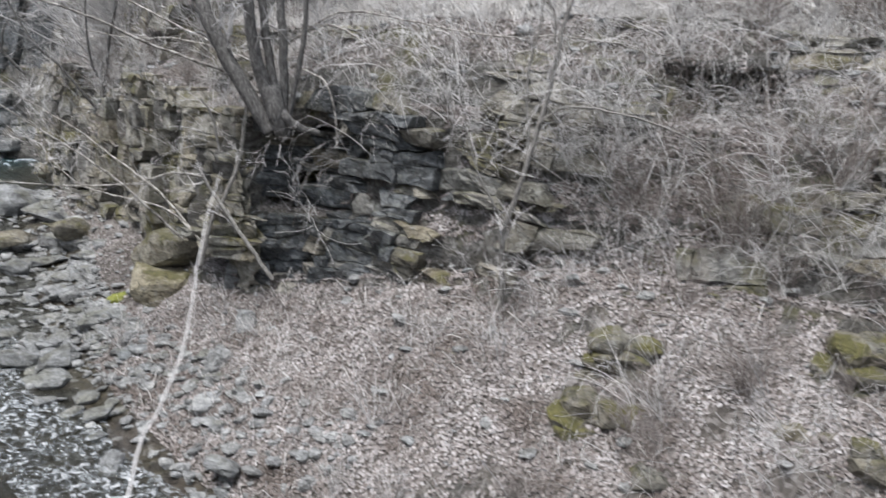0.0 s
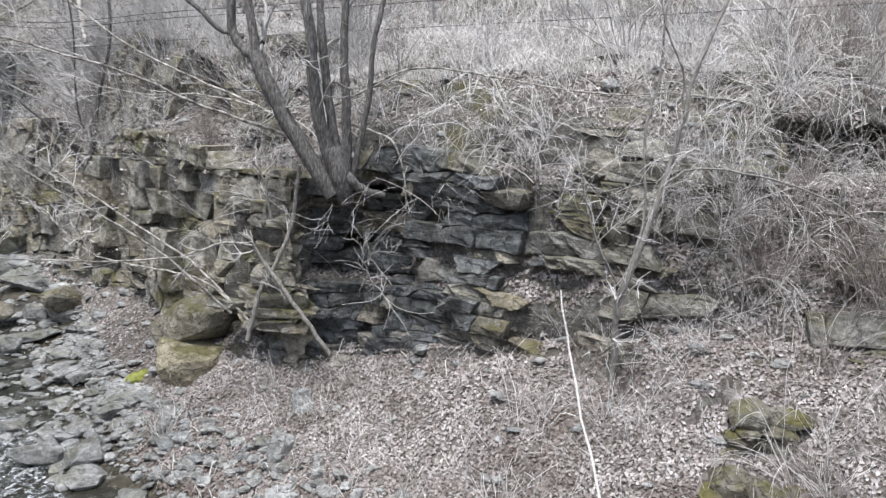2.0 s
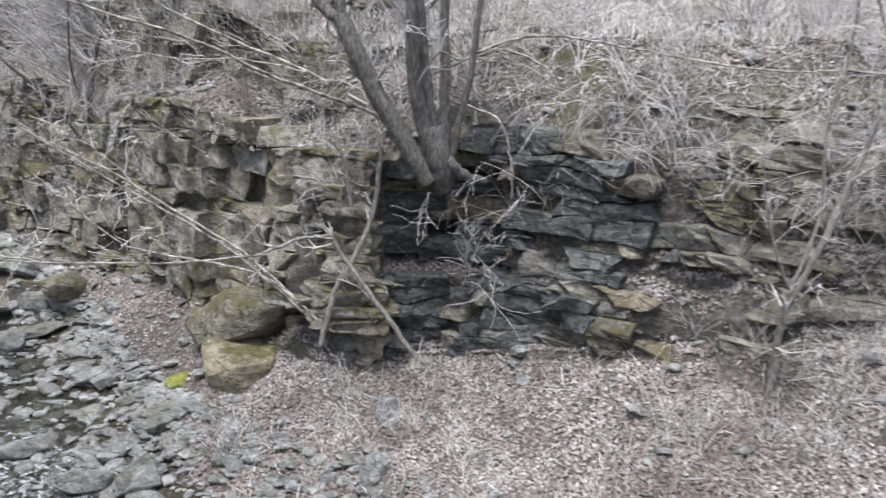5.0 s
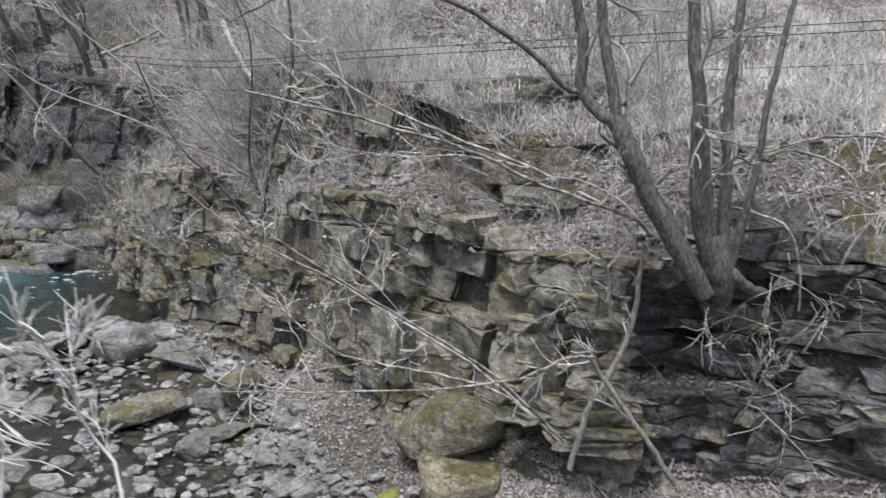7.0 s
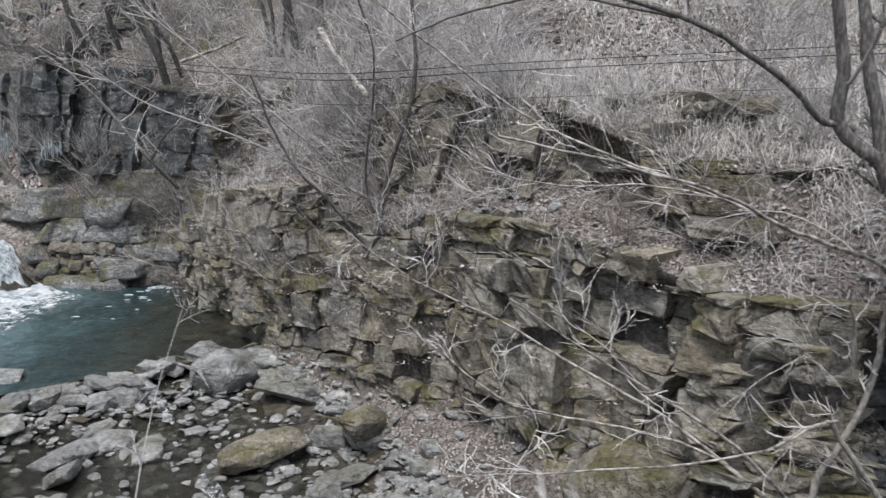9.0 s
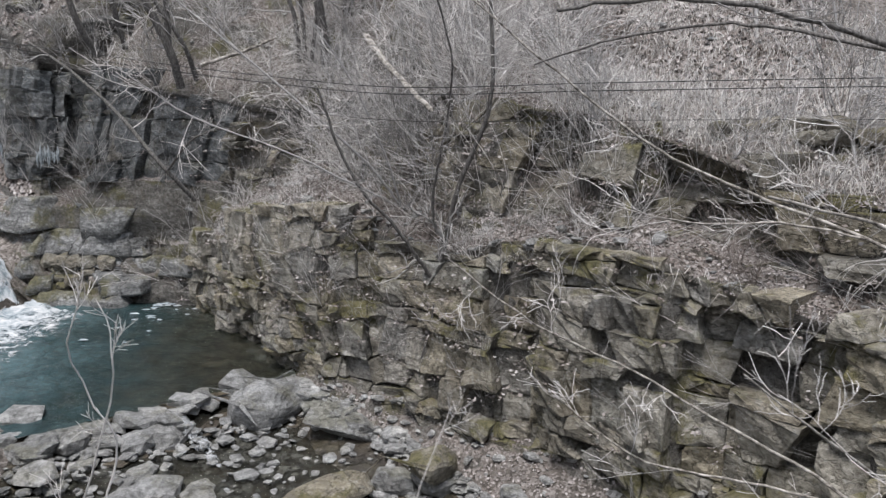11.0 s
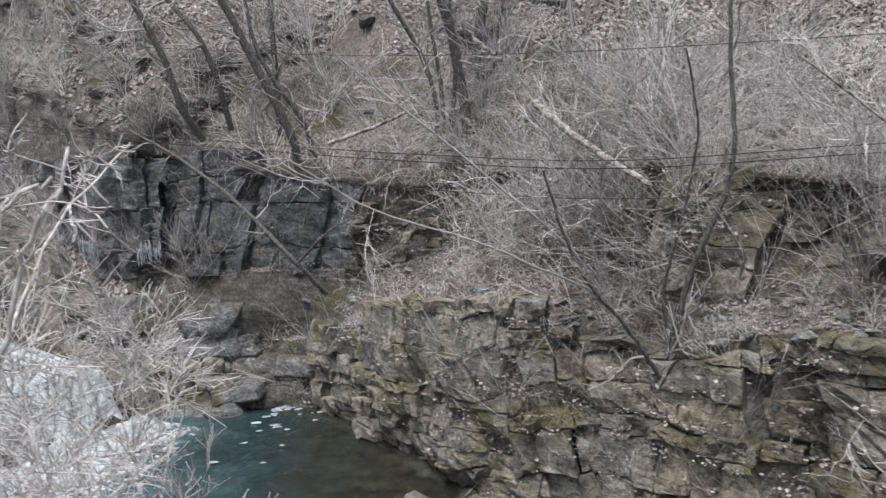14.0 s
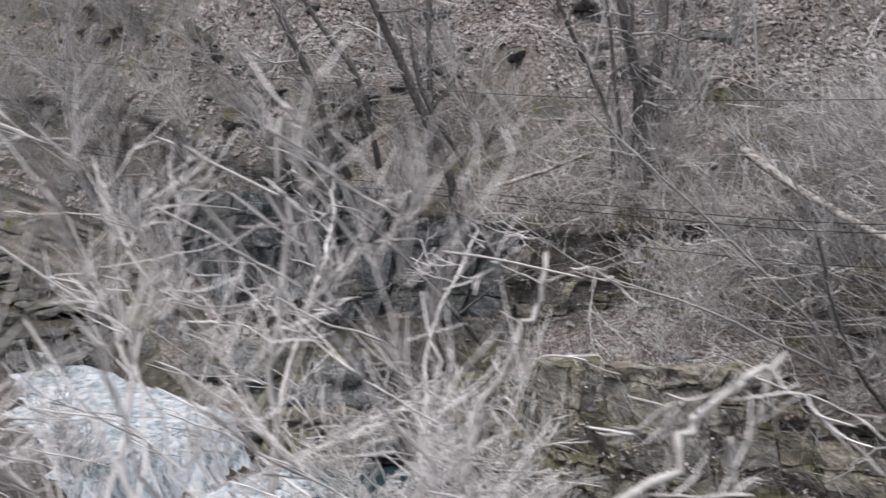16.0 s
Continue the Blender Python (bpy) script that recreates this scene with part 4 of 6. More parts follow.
for i, (x, y, s) in enumerate(((-3.05, 7.75, 0.2), (-4.6, 10.2, 0.13), (-5.6, 12.2, 0.16), (-7.4, 15.6, 0.15))):
    p = drop(x, y)[0]
    boulder("stone", "clean white creek stone on the gravel", (p.x, p.y, p.z + 0.04), (s * 1.3, s, s * 0.6), 40 * i, PALE_STONE, 180 + i, group="white stones")
stone_rng = np.random.default_rng(31)


def bank_point(k0, k1, st0, st1, rng):
    a = rng.choice(np.where((kinds >= k0) & (kinds <= k1))[0])
    b = rng.uniform(st0 * PER, st1 * PER)
    i = int(b)
    f = b - i
    p = GRID[a, i] * (1 - f) + GRID[a, min(i + 1, NU - 1)] * f
    q = GRID[min(a + 1, NV - 1), i]
    return p + (q - p) * rng.random() * 0.9, i


def stone_matrix(p, s, rng, sink=0.15):
    return Matrix.LocRotScale(Vector((p[0], p[1], p[2] + s * (0.22 - sink))), Euler((rng.normal(0, 0.18), rng.normal(0, 0.18), rng.uniform(0, 6.28))), Vector((s * rng.uniform(0.8, 1.5), s * rng.uniform(0.7, 1.1), s * rng.uniform(0.6, 1.1))))


water_z = np.minimum(SM[4][:, 2], SM[7][:, 2]) - 0.06


def afloat(p, col, rng):
    """Stones heap up to about the water's level in the creek."""
    q = np.array(p)
    q[2] = max(q[2], water_z[col] + rng.uniform(-0.22, 0.02))
    return q


for i in range(340):
    if i < 110:
        p, col = bank_point(6.15, 7.4, 4.9, 8.75, stone_rng)
    elif i < 190:
        p, col = bank_point(5.0, 6.15, 4.9, 8.9, stone_rng)
    elif i < 245:
        p, col = bank_point(6.3, 7.4, 3.6, 5.2, stone_rng)
    else:
        p, col = bank_point(4.1, 5.3, 5.5, 9.3, stone_rng)
    p = afloat(p, col, stone_rng)
    s = float(np.clip(stone_rng.lognormal(-0.95 if i < 190 else -1.25 if i < 245 else -0.75, 0.42), 0.17, 0.95))
    ob = new("stone", STONES[stone_rng.integers(len(STONES))])
    ob.matrix_basis = stone_matrix(p, s, stone_rng)
    tagged(ob, "flat grey creek stone, half sunk in the gravel" if s < 0.45 else "large grey creek stone lying on the gravel bar", "stone", "creek stones")


rim_rng = np.random.default_rng(37)
for i in range(30):
    f = (i + rim_rng.uniform(0, 0.8)) / 30
    s = float(rim_rng.uniform(0.35, 0.95))
    at = (-17.3 + 5.0 * f + rim_rng.normal(0, 0.18), 22.1 + 2.6 * f + rim_rng.normal(0, 0.18), 1.02 + rim_rng.uniform(0, 0.12))
    ob = new("stone", STONES[rim_rng.integers(len(STONES))])
    ob.matrix_basis = stone_matrix(at, s, rim_rng)
    tagged(ob, "grey stone damming the outlet of the pool", "stone", "outlet stones")


def scatter_stones(name, label, count, zones, smin, smax, seed, mat=STONE_MASS):
    rng = np.random.default_rng(seed)
    V, F, n = [], [], 0
    base = [(np.array([v.co for v in me.vertices]), np.array([list(p.vertices) for p in me.polygons])) for me in STONES]
    for _ in range(count):
        z = zones[rng.integers(len(zones))]
        p, col = bank_point(*z, rng)
        if z[0] < 7:
            p = afloat(p, col, rng)
        s = float(np.exp(rng.uniform(math.log(smin), math.log(smax))))
        m = np.array(stone_matrix(p, s, rng, 0.1))
        co, fa = base[rng.integers(len(base))]
        V.append(co @ m[:3, :3].T + m[:3, 3])
        F.append(fa + n)
        n += len(co)
    return tagged(solid(name, np.concatenate(V), np.concatenate(F), mat), label, "gravel", kind="stuff")


scatter_stones("gravel", "loose grey creek gravel and cobbles", 3500, [(5.0, 6.3, 6.0, 8.7), (5.6, 6.4, 5.0, 8.5), (6.3, 7.3, 4.9, 8.8), (6.5, 7.3, 5.0, 7.5), (6.8, 7.4, 3.0, 5.5), (4.1, 4.9, 6.0, 9.0)], 0.07, 0.28, 32)
def sunken_stones():
    """Flat brown stones under the shallow water by the pool's outlet."""
    rng = np.random.default_rng(36)
    V, F, n = [], [], 0
    base = [(np.array([v.co for v in me.vertices]), np.array([list(p.vertices) for p in me.polygons])) for me in STONES]
    for _ in range(150):
        f, g = rng.random(), rng.random() ** 1.6
        x = -12.7 - 4.6 * f + 0.4 * g
        y = 24.6 + 5.0 * g - 1.6 * f * (1 - g)
        s = rng.uniform(0.2, 0.6)
        m = np.array(Matrix.LocRotScale(Vector((x, y, 1.06 + rng.uniform(0, 0.14))), Euler((rng.normal(0, 0.06), rng.normal(0, 0.06), rng.uniform(0, 6.28))), Vector((s * 1.3, s, s * 0.35))))
        co, fa = base[rng.integers(len(base))]
        V.append(co @ m[:3, :3].T + m[:3, 3])
        F.append(fa + n)
        n += len(co)
    for _ in range(230):
        p, col = bank_point(4.9, 6.6, 4.0, 8.9, rng)
        s = rng.uniform(0.12, 0.5)
        m = np.array(Matrix.LocRotScale(Vector((p[0], p[1], water_z[col] - rng.uniform(0.09, 0.2))), Euler((rng.normal(0, 0.1), rng.normal(0, 0.1), rng.uniform(0, 6.28))), Vector((s * 1.3, s, s * 0.4))))
        co, fa = base[rng.integers(len(base))]
        V.append(co @ m[:3, :3].T + m[:3, 3])
        F.append(fa + n)
        n += len(co)
    return tagged(solid("gravel", np.concatenate(V), np.concatenate(F), WET_STONE), "flat brown stones under the shallow water", "gravel", kind="stuff")


sunken_stones()
scatter_stones("rubble", "small rock rubble on the slopes", 1200, [(7.2, 8.1, 1, 10), (9.0, 10.1, 1, 11), (10.9, 12.5, 2, 13)], 0.05, 0.3, 33)


scatter_stones("rubble", "dark rocks half buried in the hillside leaves", 130, [(12.0, 12.6, 8.5, 13.9), (11.1, 12.0, 10.5, 13.9)], 0.25, 1.0, 35, DARK_RUBBLE)
scatter_stones("rubble", "dark boulders in the creek above the fall", 110, [(4.2, 7.0, 12.45, 13.3)], 0.4, 1.3, 34, DARK_RUBBLE)


# ---- leaf litter and dry grass ----
def patch(k0, k1, st0, st1):
    rows = np.where((kinds >= k0) & (kinds <= k1))[0][:-1]
    cols = np.arange(int(st0 * PER), int(st1 * PER))
    A, B = np.meshgrid(rows, cols, indexing="ij")
    return A.ravel(), B.ravel()


def sample_ground(zones, rng, steep=0.55):
    """Places, slopes spread by area over stretches of the land; each stretch has its own number."""
    P, N = [], []
    for (k0, k1, s0, s1, count) in zones:
        A, B = patch(k0, k1, s0, s1)
        p00, p10, p01 = GRID[A, B], GRID[A + 1, B], GRID[A, B + 1]
        n = np.cross(p01 - p00, p10 - p00)
        area = np.linalg.norm(n, axis=1)
        n /= area[:, None] + 1e-9
        n *= np.sign(n[:, 2:3] + 1e-9)
        w = area * (n[:, 2] > steep)
        pick = rng.choice(len(A), size=count, p=w / w.sum())
        u, v = rng.random((2, count, 1))
        p = p00[pick] + (p10[pick] - p00[pick]) * u + (p01[pick] - p00[pick]) * v
        P.append(p)
        N.append(n[pick])
    return np.concatenate(P), np.concatenate(N)


def leaves(name, label, zones, seed, size=(0.022, 0.05), lift=0.03, steep=0.55):
    rng = np.random.default_rng(seed)
    P, N = sample_ground(zones, rng, steep)
    n = len(P)
    N = N + rng.normal(0, 0.42, (n, 3))
    N /= np.linalg.norm(N, axis=1, keepdims=True)
    d = rng.normal(0, 1, (n, 3))
    d -= N * (d * N).sum(1, keepdims=True)
    d /= np.linalg.norm(d, axis=1, keepdims=True)
    s = np.cross(N, d)
    L = rng.uniform(*size, (n, 1))
    Wd = L * rng.uniform(0.5, 0.8, (n, 1))
    c = P + N * rng.uniform(0.005, lift, (n, 1))
    curl = N * L * rng.uniform(-0.1, 0.45, (n, 1))
    V = np.stack([c - d * L, c + s * Wd + curl, c + d * L + curl * 0.3, c - s * Wd + curl], axis=1).reshape(-1, 3)
    k = np.arange(n)[:, None] * 4
    F = np.concatenate([k + np.array([[0, 1, 2]]), k + np.array([[0, 2, 3]])])
    return tagged(solid(name, V, F, LEAF), label, "leaf litter", kind="stuff")


leaves("leaf_litter", "thick layer of dry pinkish-brown fallen leaves", [(6.9, 8.15, 0.5, 5.2, 125000), (8.3, 10.1, 0.5, 5.0, 16000), (8.9, 10.15, 5.0, 11.2, 20000), (7.0, 8.1, 5.0, 10.5, 6000), (10.9, 12.2, 3.5, 13.0, 60000)], 41, (0.018, 0.04))
leaves("leaf_litter", "fallen leaves caught on the steep overgrown bank", [(8.0, 9.05, 1.9, 4.0, 20000), (10.0, 11.0, 0.5, 10.2, 14000)], 45, (0.02, 0.042), 0.03, 0.2)
leaves("leaf_litter", "dry leaves along the path and the near bank", [(0.6, 3.9, 1.0, 12.5, 16000)], 44, (0.03, 0.06))
leaves("leaf_litter", "fallen leaves on the wooded hillside", [(12.0, 13.0, 5.0, 13.9, 100000), (9.0, 12.0, 11.8, 13.9, 40000)], 42, (0.05, 0.095), 0.07)


def caught_leaves(name, label, zones, seed):
    """Leaves lying on the small ledges of the rock faces, in drifts."""
    rng = np.random.default_rng(seed)
    P = []
    for k0, k1, s0, s1, count in zones:
        A, B = patch(k0, k1, s0, s1)
        pick = rng.choice(len(A), size=count // 12)
        for a, b in zip(A[pick], B[pick]):
            if in_hollow(FACE[a, b]):
                continue
            centre = FACE[a, b] + nor[a, b] * rng.uniform(-0.04, 0.12)
            P.append(centre + rng.normal(0, 1, (12, 3)) * np.array([0.11, 0.11, 0.012]))
    P = np.concatenate(P)
    n = len(P)
    d = rng.normal(0, 1, (n, 3)) * np.array([1, 1, 0.3])
    d /= np.linalg.norm(d, axis=1, keepdims=True)
    s = np.cross(d, np.array([0, 0, 1.0]) + rng.normal(0, 0.35, (n, 3)))
    L = rng.uniform(0.022, 0.05, (n, 1))
    V = np.stack([P - d * L, P + s * L * 0.6, P + d * L, P - s * L * 0.6], axis=1).reshape(-1, 3)
    k = np.arange(n)[:, None] * 4
    return tagged(solid(name, V, np.concatenate([k + np.array([[0, 1, 2]]), k + np.array([[0, 2, 3]])]), LEAF), label, "leaf litter", kind="stuff")


caught_leaves("leaf_litter", "dry leaves caught on the rock ledges", [(8.2, 9.0, 5.3, 10.6, 3200), (10.1, 11.0, 5.0, 11.0, 2600)], 43)


def grass(name, label, zones, seed, length=(0.2, 0.45), droop=0.5, width=0.006):
    rng = np.random.default_rng(seed)
    P, N = sample_ground(zones, rng, 0.2)
    n = len(P)
    d = N * 0.6 + np.array([0, 0, 0.6]) + rng.normal(0, 0.45, (n, 3))
    d /= np.linalg.norm(d, axis=1, keepdims=True)
    L = rng.uniform(*length, (n, 1))
    side = np.cross(d, rng.normal(0, 1, (n, 3)))
    side /= np.linalg.norm(side, axis=1, keepdims=True)
    fall = np.array([0, 0, -1.0]) * L * droop * rng.uniform(0.2, 1.2, (n, 1)) + rng.normal(0, 0.12, (n, 3)) * L
    w = width * rng.uniform(0.6, 1.4, (n, 1))
    mid = P + d * L * 0.55
    tip = P + d * L + fall
    V = np.stack([P - side * w, P + side * w, mid + side * w * 0.8, mid - side * w * 0.8, tip], axis=1).reshape(-1, 3)
    k = np.arange(n)[:, None] * 5
    F = np.concatenate([k + np.array([[0, 1, 2]]), k + np.array([[0, 2, 3]]), k + np.array([[3, 2, 4]])])
    return tagged(solid(name, V, F, GRASS), label, "dry grass", kind="stuff")


grass("dry_grass", "pale dead grass lying over the terrace", [(10.2, 11.0, 0.3, 4.7, 7000), (11.0, 12.3, 0.3, 6.6, 46000)], 51, (0.18, 0.5), 0.7)
grass("dry_grass", "dead grass hanging over the rock ledges", [(7.0, 8.2, 0.5, 5.0, 1600), (8.9, 10.1, 0.5, 5.2, 1300), (8.9, 9.3, 5, 11, 700)], 52, (0.2, 0.55), 1.1)
grass("dry_grass", "dead grass on the wooded slope", [(11.0, 13.0, 6.0, 12, 4500)], 53, (0.15, 0.4), 0.7, 0.005)


def twig_litter(name, label, zones, seed):
    """Dead twigs lying in the leaves."""
    rng = np.random.default_rng(seed)
    P, N = sample_ground(zones, rng)
    T = Tubes()
    for p, n in zip(P, N):
        d = rng.normal(0, 1, 3)
        d -= n * (d @ n)
        d += n * rng.uniform(-0.02, 0.35)
        T.line(wander(rng, p + n * 0.03, d, rng.uniform(0.25, 0.9), 3, 0.15), [0.0045, 0.004, 0.0035, 0.002])
    return tagged(T.put(name, TWIG), label, "twigs", kind="stuff")


twig_litter("twig_litter", "dead pale twigs lying in the leaf litter", [(7.0, 8.2, 0.5, 5.0, 900), (8.3, 10.2, 0.5, 11, 1300), (10.9, 12.4, 4, 13, 2200)], 54)


def riffle(label, line, width):
    """A tongue of broken white water, lying on the creek along a line."""
    L = smooth_line(line, 10)
    d = np.gradient(L, axis=0)
    side = np.stack([-d[:, 1], d[:, 0], np.zeros(len(L))], axis=1)
    side /= np.linalg.norm(side, axis=1, keepdims=True)
    taper = np.sin(np.linspace(0.25, math.pi - 0.25, len(L)))[:, None]
    G = np.stack([L + side * width * taper * f for f in np.linspace(-0.5, 0.5, 9)])
    for a in range(G.shape[0]):
        for b in range(G.shape[1]):
            G[a, b, 2] += 0.025 * n3(*G[a, b], 2.5) + 0.02
    nv, nu = G.shape[:2]
    i = (np.arange(nv - 1)[:, None] * nu + np.arange(nu - 1)[None, :]).ravel()
    ob = solid("riffle", G.reshape(-1, 3), np.stack([i, i + 1, i + nu + 1, i + nu], axis=1), RIFFLE, smooth=True)
    return tagged(ob, label, "rapids", kind="structure")


riffle("white water tumbling between creek stones", [(-11.2, 17.6, 0.12), (-9.4, 15.8, -0.02), (-8.3, 13.9, -0.12), (-6.6, 12.2, -0.2)], 1.3)
riffle("white water spreading below the creek stones", [(-7.2, 12.9, -0.16), (-5.6, 11.4, -0.26), (-4.2, 10.2, -0.34), (-2.6, 8.6, -0.45)], 2.2)
riffle("small white cascade between two boulders", [(-14.3, 23.1, 1.15), (-13.9, 22.4, 0.9), (-13.5, 21.8, 0.68)], 0.32)
riffle("small white cascade over flat stones", [(-12.6, 19.9, 0.6), (-12.3, 19.3, 0.45), (-12.0, 18.6, 0.35)], 0.35)


# ---- bare shrubs ----
def shrub_mesh(name, seed, stems, height, lean, depth, kids, mat, radius=0.012, bend=0.11, lift=0.03, spread=0.6, out=None, thin=0.003, ratio=0.62):
    """The stems of a shrub, each a mesh with its side twigs."""
    rng = np.random.default_rng(seed)
    made = []
    for _ in range(stems):
        T = Tubes()
        d = np.array([rng.normal(0, lean), rng.normal(0, lean), 1.0])
        if out is not None:
            d = d + np.array(out)
        sprout(T, rng, (rng.normal(0, 0.06), rng.normal(0, 0.06), -0.08), d, height * rng.uniform(0.6, 1.15), radius * rng.uniform(0.6, 1.2), depth, bend, lift, kids, 4, spread, ratio, thin)
        me = T.mesh("stem")
        me.materials.append(mat)
        made.append(me)
    return made


def clump_mesh(*args, **kw):
    """A clump of stalks too thin to tell apart, in one mesh."""
    stems = shrub_mesh(*args, **kw)
    V, F, n = [], [], 0
    for me in stems:
        co = np.array([v.co for v in me.vertices])
        V.append(co)
        F.append(np.array([list(p.vertices) for p in me.polygons]) + n)
        n += len(co)
    me = mesh_from(args[0], np.concatenate(V), np.concatenate(F), True)
    me.materials.append(args[7])
    return [me]


def put_plant(name, stems, matrix, label, category, group):
    if len(stems) == 1:
        ob = new(name, stems[0])
    else:
        ob = new(name)
        for me in stems:
            stem_ob = tagged(new("stem", me), kind="stuff")
            stem_ob.parent = ob
    ob.matrix_basis = matrix
    return tagged(ob, label, category, group)


BRUSH = [shrub_mesh("shrub", 200 + i, 6, 1.5, 0.35, 2, 5, TWIG, 0.018) for i in range(5)]
PALE_BRUSH = [shrub_mesh("shrub", 220 + i, 7, 1.0, 0.6, 2, 5, PALE, 0.010, 0.13, -0.02, 0.65) for i in range(5)]
CANES = [shrub_mesh("bramble", 240 + i, 6, 1.7, 0.55, 2, 4, PALE, 0.009, 0.09, -0.13, 0.5, None, 0.0025) for i in range(5)]
WEEDS = [clump_mesh("weed_clump", 260 + i, 14, 0.75, 0.35, 1, 3, PALE, 0.008, 0.12, 0.0, 0.5) for i in range(4)]
SAPLINGS = [shrub_mesh("sapling", 280 + i, 1, 5.0, 0.12, 2, 9, TWIG, 0.04, 0.07, 0.05, 0.55) for i in range(4)]
THICKET = [shrub_mesh("thicket", 300 + i, 9, 2.0, 0.5, 2, 7, PALE, 0.014, 0.12, 0.0, 0.65) for i in range(3)]

plant_rng = np.random.default_rng(61)


def plant(name, meshes, zone, count, scale, label, category, group, tilt=0.12):
    for _ in range(count):
        p, _ = bank_point(*zone, plant_rng)
        while -3.8 < p[0] < -1.5 and 2.3 < p[2] < 5.3:
            p, _ = bank_point(*zone, plant_rng)
        s = plant_rng.uniform(*scale)
        put_plant(name, meshes[plant_rng.integers(len(meshes))], Matrix.LocRotScale(Vector(p), Euler((plant_rng.normal(0, tilt), plant_rng.normal(0, tilt), plant_rng.uniform(0, 6.28))), Vector((s, s, s * plant_rng.uniform(0.85, 1.15)))), label, category, group)


plant("bramble", CANES, (8.6, 9.9, 1.9, 5.0), 38, (0.5, 1.05), "pale bare bramble canes arching over the rock edge", "bramble", "brambles on the cliff edge")
plant("shrub", PALE_BRUSH, (8.3, 9.8, 0.8, 3.4), 24, (0.4, 0.8), "bare grey-white twiggy shrub on the rock ledge", "shrub", "ledge shrubs")
plant("bramble", CANES, (7.1, 8.2, 0.6, 4.4), 26, (0.4, 0.75), "low bare bramble in the leaf litter", "bramble", "brambles in the leaves")
plant("weed_clump", WEEDS, (7.1, 8.2, 0.5, 4.8), 24, (0.5, 1.0), "thin dead plant stalks standing in leaves", "stalks", "dead stalks")
plant("weed_clump", WEEDS, (10.3, 12.2, 0.3, 6.0), 44, (0.7, 1.5), "pale dead stalks on the grassy terrace", "stalks", "terrace stalks")
plant("shrub", BRUSH, (10.5, 12.3, 0.3, 6.0), 22, (0.6, 1.1), "thin bare shrub on the terrace", "shrub", "terrace shrubs")
plant("shrub", PALE_BRUSH, (9.0, 10.2, 5.0, 10.4), 18, (0.35, 0.65), "small bare shrub on a leaf-covered ledge", "shrub", "ledge shrubs")
plant("bramble", CANES, (10.8, 11.3, 5.4, 12.0), 26, (0.6, 1.1), "bare canes hanging over the upper rock band", "bramble", "brambles on the cliff edge")
plant("shrub", BRUSH, (10.9, 12.4, 6.0, 13.8), 40, (0.6, 1.25), "bare grey shrub on the wooded slope", "shrub", "slope shrubs")
plant("shrub", BRUSH, (9.2, 10.4, 10.6, 13.3), 10, (0.4, 0.75), "bare grey shrub on the rock by the waterfall", "shrub", "waterfall shrubs")
plant("thicket", THICKET, (10.9, 11.8, 6.4, 9.8), 8, (0.55, 0.9), "dense grey tangle of bare branches", "shrub", "thickets")
for at, s in (((-10.7, 26.0), 0.7), ((-9.5, 25.2), 0.7), ((-12.6, 29.8), 0.8), ((-11.2, 28.3), 0.75)):
    p, _ = drop(at[0], at[1])
    put_plant("thicket", THICKET[plant_rng.integers(3)], Matrix.LocRotScale(p, Euler((plant_rng.normal(0, 0.15), plant_rng.normal(0, 0.15), plant_rng.uniform(0, 6.28))), Vector((s, s, s))), "dense light-grey tangle of bare branches on the rock edge", "shrub", "thickets")
GREY_THICKET = [shrub_mesh("thicket", 360 + i, 8, 2.6, 0.55, 2, 6, TWIG if i else PALE, 0.018, 0.09, 0.01, 0.55, (-0.35, -0.1, 0), 0.006) for i in range(3)]
plant("thicket", GREY_THICKET, (9.4, 10.4, 7.6, 11.2), 9, (0.55, 0.85), "grey tangle of fine bare branches on the rock ledge", "shrub", "thickets")
plant("thicket", GREY_THICKET, (10.9, 11.9, 6.6, 12.4), 9, (0.6, 1.05), "grey tangle of fine bare branches on the cliff top", "shrub", "thickets")
plant("thicket", GREY_THICKET, (11.0, 12.0, 4.2, 6.4), 4, (0.5, 0.8), "grey tangle of fine bare branches on the terrace", "shrub", "thickets")
plant("thicket", THICKET, (12.2, 13.4, 3.0, 13.9), 6, (1.0, 1.8), "dense bare undergrowth on the hillside", "shrub", "thickets")
RUSSET = plain("russet_twig", [(0.0, (0.10, 0.082, 0.072)), (0.5, (0.27, 0.232, 0.21)), (1.0, (0.60, 0.55, 0.52))], 20.0)
plant("shrub", BRUSH, (3.3, 4.3, 11.6, 13.4), 14, (0.5, 1.0), "bare grey shrub on the near bank above the fall", "shrub", "upstream shrubs")
plant("shrub", BRUSH, (9.0, 12.2, 11.8, 13.6), 26, (0.6, 1.2), "bare grey shrub on the slope upstream of the fall", "shrub", "upstream shrubs")
plant("thicket", THICKET, (9.2, 11.4, 12.0, 13.4), 9, (0.6, 1.0), "pale tangle of bare branches upstream of the fall", "shrub", "thickets")
plant("shrub", BRUSH, (4.4, 7.4, 12.3, 13.4), 12, (0.6, 1.1), "bare grey shrub by the creek above the fall", "shrub", "upstream shrubs")
BROWN_BRUSH = [clump_mesh("shrub", 320 + i, 16, 1.3, 0.3, 1, 5, RUSSET, 0.009, 0.10, -0.02, 0.5) for i in range(3)]
plant("shrub", BROWN_BRUSH, (9.7, 11.7, 0.5, 2.6), 26, (0.6, 1.1), "dense brown dead brush on the terrace edge", "shrub", "brown brush")
plant("shrub", BROWN_BRUSH, (8.2, 9.9, 0.5, 2.6), 36, (0.4, 0.9), "tangled brown dead brush over the rock", "shrub", "brown brush")
